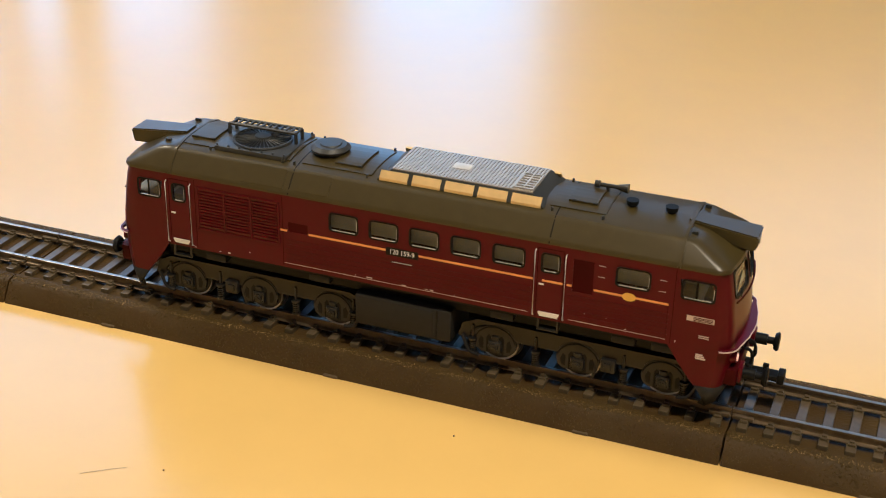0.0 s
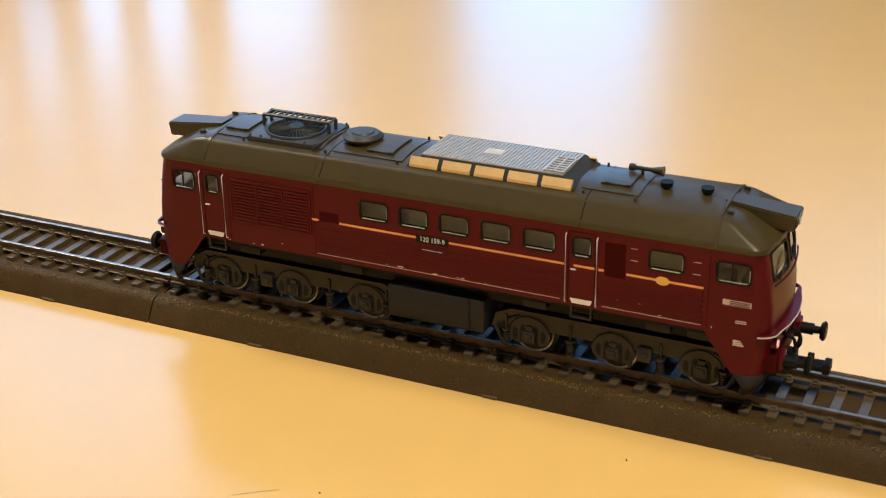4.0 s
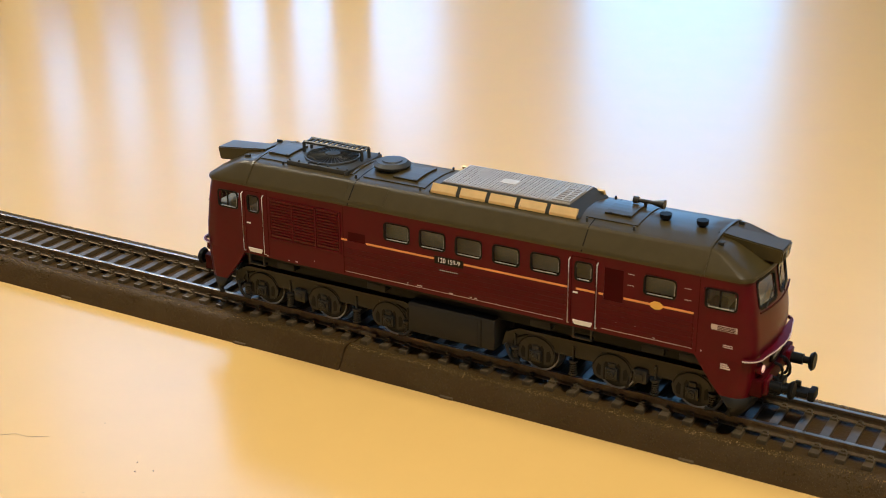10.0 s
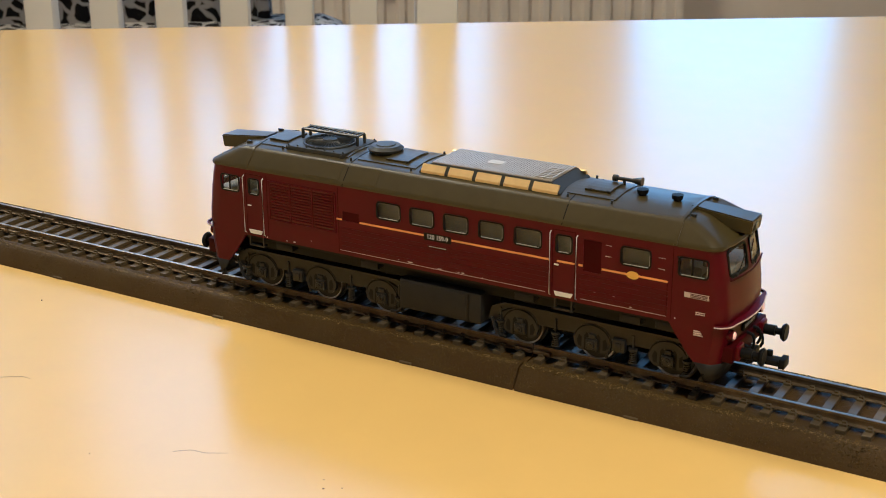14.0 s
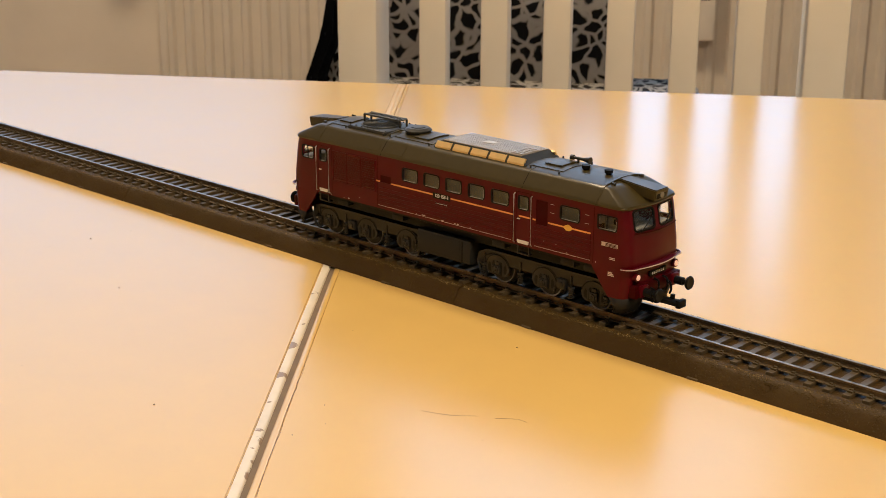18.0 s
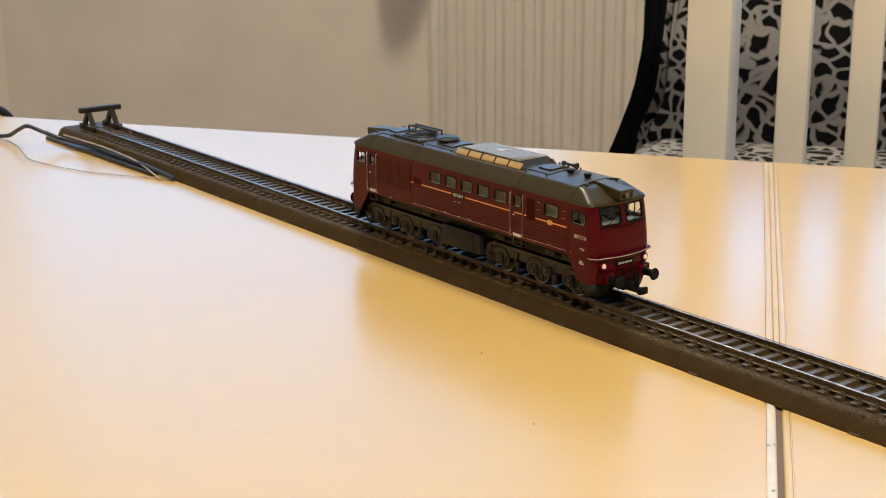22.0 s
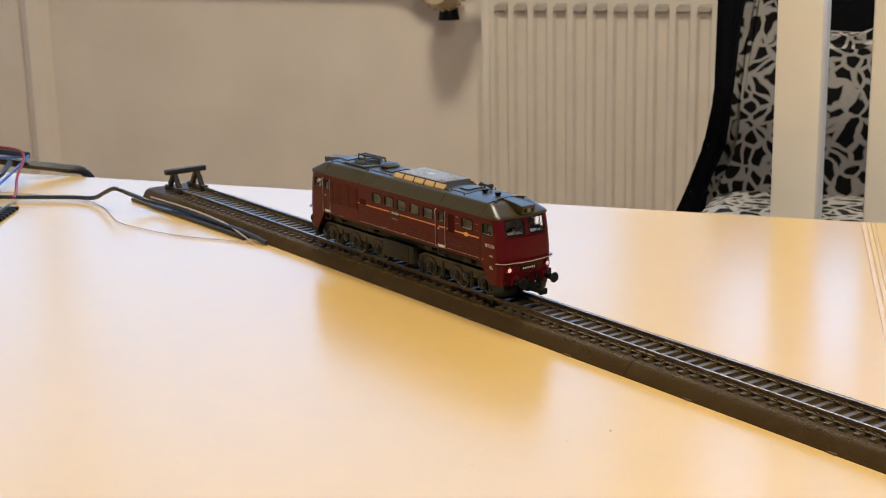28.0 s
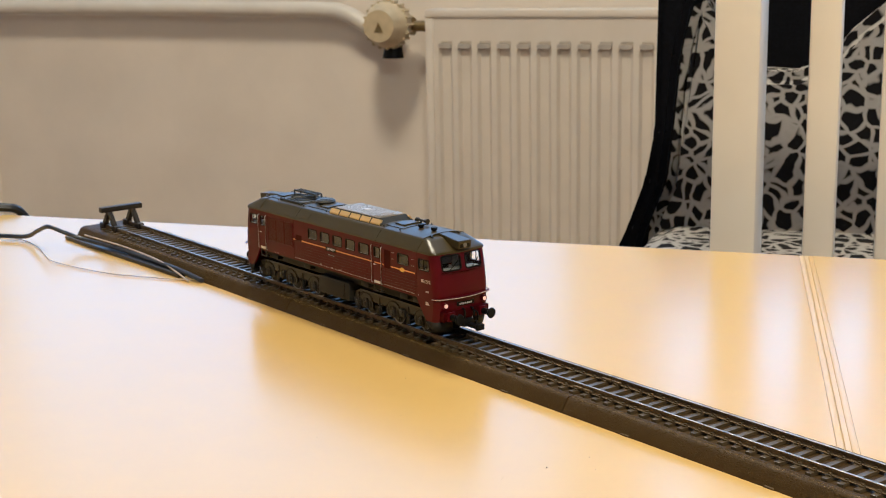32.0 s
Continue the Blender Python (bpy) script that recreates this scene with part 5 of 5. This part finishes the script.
def build_table():
    tb = thing("table", "large glossy cream laminate table with a worn leaf joint", "table")

    def leaf(corners, name):
        bm = B()
        prism(bm, [(p.x * 1000, p.y * 1000) for p in corners], "z", -24, 0)
        es = [e for e in bm.edges if abs(e.verts[0].co.z - e.verts[1].co.z) < 1e-6]
        bmesh.ops.bevel(bm, geom=es, offset=0.35, segments=2, affect="EDGES")
        return part(name, bm, M_TABLE, tb, "glossy cream table leaf")
    gl, gr = 0.0038, 0.0022
    f, nr = seam_at(TABLE_FAR), seam_at(TABLE_NEAR)
    t2 = lambda u, v: Vector((tab(u, v).x, tab(u, v).y))
    leaf([nr - SN * gl, f - SN * gl, t2(TABLE_L, TABLE_FAR), t2(TABLE_L, TABLE_NEAR)], "table_leaf")
    leaf([nr + SN * gr, t2(TABLE_R, TABLE_NEAR), t2(TABLE_R, TABLE_FAR), f + SN * gr], "table_leaf")
    # rounded edge bands that meet in the joint
    n = 50
    mid = next(k for k in range(n + 1) if (nr + (f - nr) * (k / n)).y > -0.012)
    for s, w, k0, k1, mat, label in ((-1, gl, 0, mid, M_TABLEEDGE, "chipped white edge band"), (-1, gl, mid, n, M_EDGECREAM, "cream edge band"), (1, gr, 0, n, M_TABLE, "cream edge band")):
        bm = B()
        e = 1.2 if s < 0 else 0.14
        prof = [(e, -24), (e, -1.3), (e + 0.12, -0.6), (e + 0.4, -0.2), (e + 0.8, -0.05), (w * 1000 - 0.4, -0.02), (w * 1000 - 0.08, -0.1), (w * 1000 - 0.08, -24)]
        rnd = random.Random(7)
        rows = []
        for k in range(k0, k1 + 1):
            p = (nr + (f - nr) * (k / n)) * 1000
            rows.append([bm.verts.new((p.x + SN.x * s * d, p.y + SN.y * s * d, z - (rnd.random() * 0.06 if -0.5 < z < -0.05 else 0))) for d, z in prof])
        for r0, r1 in zip(rows, rows[1:]):
            for i in range(len(prof) - 1):
                bm.faces.new((r0[i], r0[i + 1], r1[i + 1], r1[i]))
        bmesh.ops.recalc_face_normals(bm, faces=bm.faces[:])
        part("edge_band", bm, mat, tb, label)
    turn = nr + (f - nr) * (mid / n)
    # Brown in the near stretch paints the shade inside the groove.
    for p0, p1, w0, depth, mat in ((nr, turn, 0.00135, -0.8, M_DIRT_SHADE), (turn, f, 0.00135, -0.12, M_EDGECREAM)):
        bm = B()
        prism(bm, [(p.x * 1000, p.y * 1000) for p in (p0 - SN * w0, p1 - SN * w0, p1 + SN * 0.00025, p0 + SN * 0.00025)], "z", -24, depth)
        part("joint_fill", bm, mat, tb, smooth=False)
    # grime where the edging meets the leaf
    for off, w, jig, reach in ((-0.0038, 0.00004, 0.00005, 0.62), (0.0023, 0.00006, 0.0003, 0.60)):
        bm = B()
        rnd = random.Random(int(off * 1e5) + 3)
        n = 220
        pts = [nr + (f - nr) * (k / n) + SN * (off + rnd.uniform(-jig, jig)) for k in range(int(n * reach) + 1)]
        for p, q in zip(pts, pts[1:]):
            w0 = w * rnd.uniform(0.35, 1.3)
            bm.faces.new([bm.verts.new((x.x * 1000, x.y * 1000, 0.03)) for x in (p - SN * w0, q - SN * w0, q + SN * w0, p + SN * w0)])
        part("grime_line", bm, M_DIRT_SHADE, tb, smooth=False, kind="stuff")
    # underside: apron and legs
    for u0, u1, v0, v1 in ((TABLE_L + 0.06, TABLE_R - 0.06, TABLE_FAR - 0.08, TABLE_FAR - 0.06), (TABLE_L + 0.06, TABLE_R - 0.06, TABLE_NEAR + 0.06, TABLE_NEAR + 0.08)):
        bm = B()
        prism(bm, [(p.x * 1000, p.y * 1000) for p in (t2(u0, v0), t2(u1, v0), t2(u1, v1), t2(u0, v1))], "z", -100, -24)
        part("apron", bm, M_CHAIRWHITE, tb)
    for u in (TABLE_L + 0.08, TABLE_R - 0.08):
        for v in (TABLE_FAR - 0.07, TABLE_NEAR + 0.07):
            p = t2(u, v) * 1000
            bm = B()
            box(bm, p.x - 25, p.x + 25, p.y - 25, p.y + 25, -750, -24, 3)
            part("leg", bm, M_CHAIRWHITE, tb)
    return tb


build_table()

# ---- the track ----
RT = RAIL_TOP * 1000


def track_piece():
    tp = thing("track_piece", "straight model track on brown moulded ballast bedding", "model track", pose(0, 0, 0), "track pieces")
    L = 166.0
    bm = B()
    prof = [(-16.6, 0), (-16.3, 0.7), (-14.2, 3.9), (-13.3, 4.65), (-12.2, 4.85), (-10.9, 4.85), (-10.5, 4.35), (10.5, 4.35), (10.9, 4.85), (12.2, 4.85), (13.3, 4.65), (14.2, 3.9), (16.3, 0.7), (16.6, 0)]
    n = 60
    rows = []
    rnd = random.Random(5)
    for k in range(n + 1):
        x = 0.22 + (L - 0.44) * k / n
        rows.append([bm.verts.new((x, y + (0.12 * rnd.uniform(-1, 1) if 0 < z < 4.9 else 0), z + (0.05 * rnd.uniform(-1, 1) if z > 3 else 0))) for y, z in prof])
    for a, b in zip(rows, rows[1:]):
        for i in range(len(prof) - 1):
            bm.faces.new((a[i], a[i + 1], b[i + 1], b[i]))
    bm.faces.new(rows[0])
    bm.faces.new(rows[-1][::-1])
    bmesh.ops.recalc_face_normals(bm, faces=bm.faces[:])
    bed = part("bedding", bm, M_BED, tp, "brown moulded ballast bedding")
    for y in (-6.45, 6.45):
        bm = B()
        prism(bm, [(y - 1.0, 5.35), (y - 1.0, 5.55), (y - 0.22, 5.75), (y - 0.22, RT - 0.65), (y - 0.45, RT - 0.5), (y - 0.45, RT - 0.08), (y + 0.45, RT - 0.08), (y + 0.45, RT - 0.5), (y + 0.22, RT - 0.65), (y + 0.22, 5.75), (y + 1.0, 5.55), (y + 1.0, 5.35)], "x", 0.15, L - 0.15)
        rail = part("rail", bm, M_RAILSIDE, tp, "brown rail with a bright worn head", smooth=False)
        bm = B()
        prism(bm, [(y - 0.42, RT - 0.1), (y - 0.42, RT - 0.03), (y - 0.34, RT), (y + 0.34, RT), (y + 0.42, RT - 0.03), (y + 0.42, RT - 0.1)], "x", 0.15, L - 0.15)
        part("rail_head", bm, M_RAILTOP, rail, "polished rail head", smooth=False)
        for x0, x1 in ((0.3, 4.4), (L - 4.4, L - 0.3)):
            bm = B()
            box(bm, x0, x1, y - 1.15, y + 1.15, 5.5, 6.35, 0.15)
            part("rail_joiner", bm, M_RAILSIDE, rail)
    bm = B()
    box(bm, -0.98, 0.98, -10.1, 10.1, 4.1, 5.35, 0.12)
    for y in (-6.45, 6.45):
        for s in (-1, 1):
            box(bm, -0.72, 0.72, min(y + s * 0.7, y + s * 1.8), max(y + s * 0.7, y + s * 1.8), 5.3, 5.8)
            box(bm, -0.45, 0.45, min(y + s * 0.4, y + s * 1.2), max(y + s * 0.4, y + s * 1.2), 5.6, 6.15)
    pitch = L / 32
    first = part("sleeper", bm, M_SLEEPER, tp, smooth=False, at=(pitch / 2, 0, 0))
    for k in range(1, 32):
        share("sleeper", first, tp, (pitch * (k + 0.5), 0, 0))
    # small clip tabs at the foot of the bedding
    for x in (28, 83, 138):
        bm = B()
        box(bm, x - 1.6, x + 1.6, -16.95, -15.9, 0.05, 0.6, 0.15)
        part("clip_tab", bm, M_CLIP, bed)
    # loose ballast grains along the shoulder, coloured gold for the bedding's glints
    bm = B()
    for k in range(3800):
        x, y = rnd.uniform(0.5, L - 0.5), rnd.choice((-1, 1)) * rnd.gauss(12.75, 0.42)
        if abs(y) > 15 or abs(y) < 11.0:
            continue
        z = 4.85 if abs(y) < 12.2 else 4.85 - 0.18 * (abs(y) - 12.2) if abs(y) < 13.3 else 4.65 - 0.83 * (abs(y) - 13.3)
        r = rnd.uniform(0.08, 0.19)
        m = Matrix.Translation((x, y, z)) @ Euler((rnd.random() * 3, rnd.random() * 3, 0)).to_matrix().to_4x4() @ Matrix.Diagonal((r, r * 0.8, r * 0.5, 1))
        vs = [bm.verts.new(m @ Vector(p)) for p in ((1, 0, 0), (-1, 0, 0), (0, 1, 0), (0, -1, 0), (0, 0, 1))]
        for a, b in ((0, 2), (2, 1), (1, 3), (3, 0)):
            bm.faces.new((vs[a], vs[b], vs[4]))
    part("ballast_gravel", bm, M_GRAIN, bed, kind="stuff", smooth=False)
    # coarse moulded grain over the slopes
    bm = B()
    for k in range(9000):
        x, y = rnd.uniform(0.3, L - 0.3), rnd.choice((-1, -1, 1)) * rnd.uniform(11.4, 16.2)
        a = abs(y)
        z = 4.85 if a < 12.2 else 4.85 - 0.18 * (a - 12.2) if a < 13.3 else 4.65 - 0.83 * (a - 13.3) if a < 14.2 else 3.9 - 1.52 * (a - 14.2)
        r = rnd.uniform(0.16, 0.34)
        m = Matrix.Translation((x, y, z)) @ Euler((rnd.random() * 0.8 + (0.9 if y < 0 else -0.9) * (a > 13.3), 0, rnd.random() * 3)).to_matrix().to_4x4() @ Matrix.Diagonal((r, r * 0.8, r * 0.42, 1))
        vs = [bm.verts.new(m @ Vector(p)) for p in ((1, 0, 0), (-1, 0, 0), (0, 1, 0), (0, -1, 0), (0, 0, 1))]
        for p, q in ((0, 2), (2, 1), (1, 3), (3, 0)):
            bm.faces.new((vs[p], vs[q], vs[4]))
    part("coarse_gravel", bm, M_BEDGRAIN, bed, kind="stuff", smooth=False)
    return tp


M_BEDGRAIN = material("brown_bedding_grain", (0.074, 0.045, 0.010), 0.45, spec=0.14, vary=0.1, scale=2500, per_island=0.15)
M_CLIP = material("tan_clip_plastic", (0.10, 0.07, 0.035), 0.6, spec=0.2)
M_GRAIN = material("glint_coloured_grain", (0.36, 0.25, 0.08), 0.3, metal=0.4, vary=0.3, scale=900, per_island=0.6)
piece = track_piece()
for k in (1, -1, -2, -3, -4):
    copy_thing(piece, pose(0.166 * k, 0, 0))


def buffer_stop():
    """The end of the line: a short tail of bedding with a timber-pattern stop."""
    bs = thing("buffer_stop", "dark brown model buffer stop on the track end", "buffer stop", pose(-0.684, 0, 0))
    bm = B()
    prof = [(-16.6, 0), (-14.2, 3.9), (-12.4, 4.85), (12.4, 4.85), (14.2, 3.9), (16.6, 0)]
    prism(bm, prof, "x", -20, 19.8)
    part("bedding", bm, M_BED, bs, "brown bedding end")
    for y in (-6.45, 6.45):
        bm = B()
        for s in (-1, 1):
            prism(bm, [(s * 7.2 - 1.6, 5.0), (s * 7.2 + 1.6, 5.0), (s * 0.8 + 1.1, 14.6), (s * 0.8 - 1.1, 14.6)], "y", y - 1.0, y + 1.0)
        fr = part("trestle", bm, M_BUFFERSTOP, bs)
        for s in (-1, 1):
            bm = B()
            box(bm, s * 7.0 - 2.2, s * 7.0 + 2.2, y - 1.7, y + 1.7, 4.9, 8.0, 0.4)
            part("foot", bm, M_BUFFERSTOP, fr)
    bm = B()
    box(bm, -1.8, 1.8, -11.4, 11.4, 14.5, 17.2, 0.4)
    part("cross_beam", bm, M_BUFFERSTOP, bs, "dark cross beam")
    bm = B()
    box(bm, -0.98, 0.98, -10.1, 10.1, 4.7, 5.35, 0.12)
    first = part("sleeper", bm, M_SLEEPER, bs, smooth=False, at=(17, 0, 0))
    for x in (11.8, 6.6, 1.4, -3.8):
        share("sleeper", first, bs, (x, 0, 0))
    for y in (-6.45, 6.45):
        bm = B()
        box(bm, -6, 19.8, y - 0.45, y + 0.45, 5.5, RT, 0.1)
        part("rail", bm, M_RAILSIDE, bs)


buffer_stop()


def cable(name, label, pts, r, mat, category="cable"):
    c = thing(name, label, category)
    bm = B()
    tube(bm, smooth_line(pts, 8), r, 8)
    part("strand", bm, mat, c)
    return c


cable("power_cable", "dark blue power cable lying along the track bedding",
      [(-840, -165, 2.1), (-790, -118, 2.1), (-748, -78, 2.1), (-722, -50, 2.2), (-708, -42, 3), (-694, -41, 8), (-683, -40, 11.5), (-677, -35, 9), (-672, -27, 5), (-650, -20.5, 3.4), (-610, -19.0, 3.1), (-585, -18.8, 2.9), (-566, -17.8, 1.2)], 1.1, M_CABLE)
strip_bar = thing("connector_strip", "dark grey flat connector strip beside the bedding", "connector", pose(-0.700, -0.0226, 0.0, 0, 0, 1.6))
bm = B()
box(bm, 0, 118, -2.0, 2.0, 0.02, 1.9, 0.4)
part("strip_body", bm, M_BLACKCABLE, strip_bar)
cable("white_wire", "thin white wire in a loose loop on the table",
      [(-840, -130, 0.6), (-775, -76, 0.6), (-735, -50, 0.6), (-712, -43, 0.6), (-690, -43.5, 0.6), (-670, -48, 0.6), (-650, -51, 0.6), (-614, -43, 0.6), (-592, -32, 0.6), (-572, -20, 0.8)], 0.25, M_WHITEWIRE)
cable("white_wire", "thin white wire running along the bedding foot",
      [(-676, -24, 6), (-640, -19.5, 5.0), (-605, -19.0, 4.0), (-585, -20.5, 2.2), (-571, -22, 0.8)], 0.4, M_WHITEWIRE)
cable("black_hose", "thick black cable drooping over the table edge",
      [(-974, -172, 16), (-904, -124, 15), (-851, -88, 14), (-817, -66, 13), (-803, -46, 8.5), (-795, -25, 4.3), (-792, -12, 0), (-794, -5, -18), (-798, -1, -70)], 2.5, M_BLACKCABLE)
cable("blue_cable", "thick dark blue cable lying on the black cable",
      [(-930, -140, 19.5), (-880, -105, 18.5), (-846, -82, 17.5), (-818, -62, 16.5), (-800, -52, 16), (-788, -47, 15.5)], 1.9, M_CABLE)
cable("red_wire", "thin red wire dropping to a loose track end",
      [(-900, -116, 22), (-850, -82, 20.5), (-812, -57, 18.6), (-790, -49, 16.5), (-765, -62, 8), (-745, -70, 4.4), (-732, -76, 4.0)], 0.8, M_REDWIRE)
cable("blue_wire", "thin blue wire dropping to a loose track end",
      [(-895, -122, 14), (-840, -84, 12), (-795, -52, 14), (-786, -48, 15), (-770, -66, 8), (-755, -80, 4.4), (-744, -88, 4.0)], 0.8, M_BLUEWIRE)
cable("grey_cable", "grey cable curling up from the table",
      [(-830, -180, 2.3), (-790, -130, 2.3), (-771, -98, 2.3), (-772, -80, 3), (-780, -66, 8), (-792, -56, 12)], 1.5, M_CABLE)


def loose_track():
    lt = thing("loose_track", "short dark loose model track with wires at its end", "model track", pose(-0.727, -0.0865, 0.0, 0, 0, -36.3))
    for y in (-6.45, 6.45):
        bm = B()
        box(bm, 0, 160, y - 0.45, y + 0.45, 1.6, 3.6, 0.1)
        part("rail", bm, M_RAILTOP, lt)
    bm = B()
    box(bm, -1.3, 1.3, -11.4, 11.4, 0.02, 1.7, 0.1)
    first = part("sleeper", bm, M_BLACK, lt, smooth=False, at=(2, 0, 0))
    for k in range(1, 30):
        share("sleeper", first, lt, (2 + 5.3 * k, 0, 0))


loose_track()

# crumbs, hairs and scratches on the table
rnd = random.Random(11)
spots = [(115, -27, 0.35), (68, -59, 0.3), (-11, -73, 0.25), (-13, -70, 0.2), (-8, -71, 0.18), (-250, -75, 0.3), (-170, -120, 0.35), (-130, -30, 0.3), (-300, -52, 0.35), (60, -75, 0.25), (-60, -85, 0.2)]
spots += [(rnd.uniform(-420, 200), rnd.uniform(-170, -30), rnd.uniform(0.1, 0.22)) for k in range(40)]
for x, y, r in spots:
    bm = B()
    bmesh.ops.create_icosphere(bm, subdivisions=1, radius=r * 0.7, matrix=Matrix.Translation((x, y, r * 0.3)))
    cr = part("crumb", bm, M_DIRT_SHADE, None)
    tagged(cr, "tiny dark crumb on the table", "crumb", "crumbs on the table")
for pts in ([(-46, -76, 0.12), (-43, -73.6, 0.12), (-40, -73.2, 0.12), (-36, -71, 0.12)], [(-120, -78, 0.12), (-113, -75, 0.12), (-108, -71, 0.12)], [(-104, -69, 0.12), (-100, -66, 0.12), (-97, -65.6, 0.12)], [(54, -66, 0.1), (58, -63, 0.1), (61, -61, 0.1)]):
    cable("hair", "short dark hair lying on the table", pts, 0.033, M_DIRT_SHADE, "hair")


# ---- motion of the train ----
def run_at(t):
    """Where the train stands along the track at t seconds."""
    for (a, x0), (b, x1) in zip(LOCO_RUN, LOCO_RUN[1:]):
        if t <= b:
            return x0 + (x1 - x0) * (t - a) / (b - a)
    return LOCO_RUN[-1][1]


def motions():
    walk(loco, [(t, pose(x, 0, RAIL_TOP)) for t, x in LOCO_RUN])
    steps = [k * 0.1 for k in range(321)]
    for w in WHEELS:
        at = w.location.copy()
        walk(w, [(t, pose(at.x, at.y, at.z, 0, math.degrees((run_at(t) - LOCO_RUN[0][1]) / 0.00437), 0)) for t in steps])


motions()
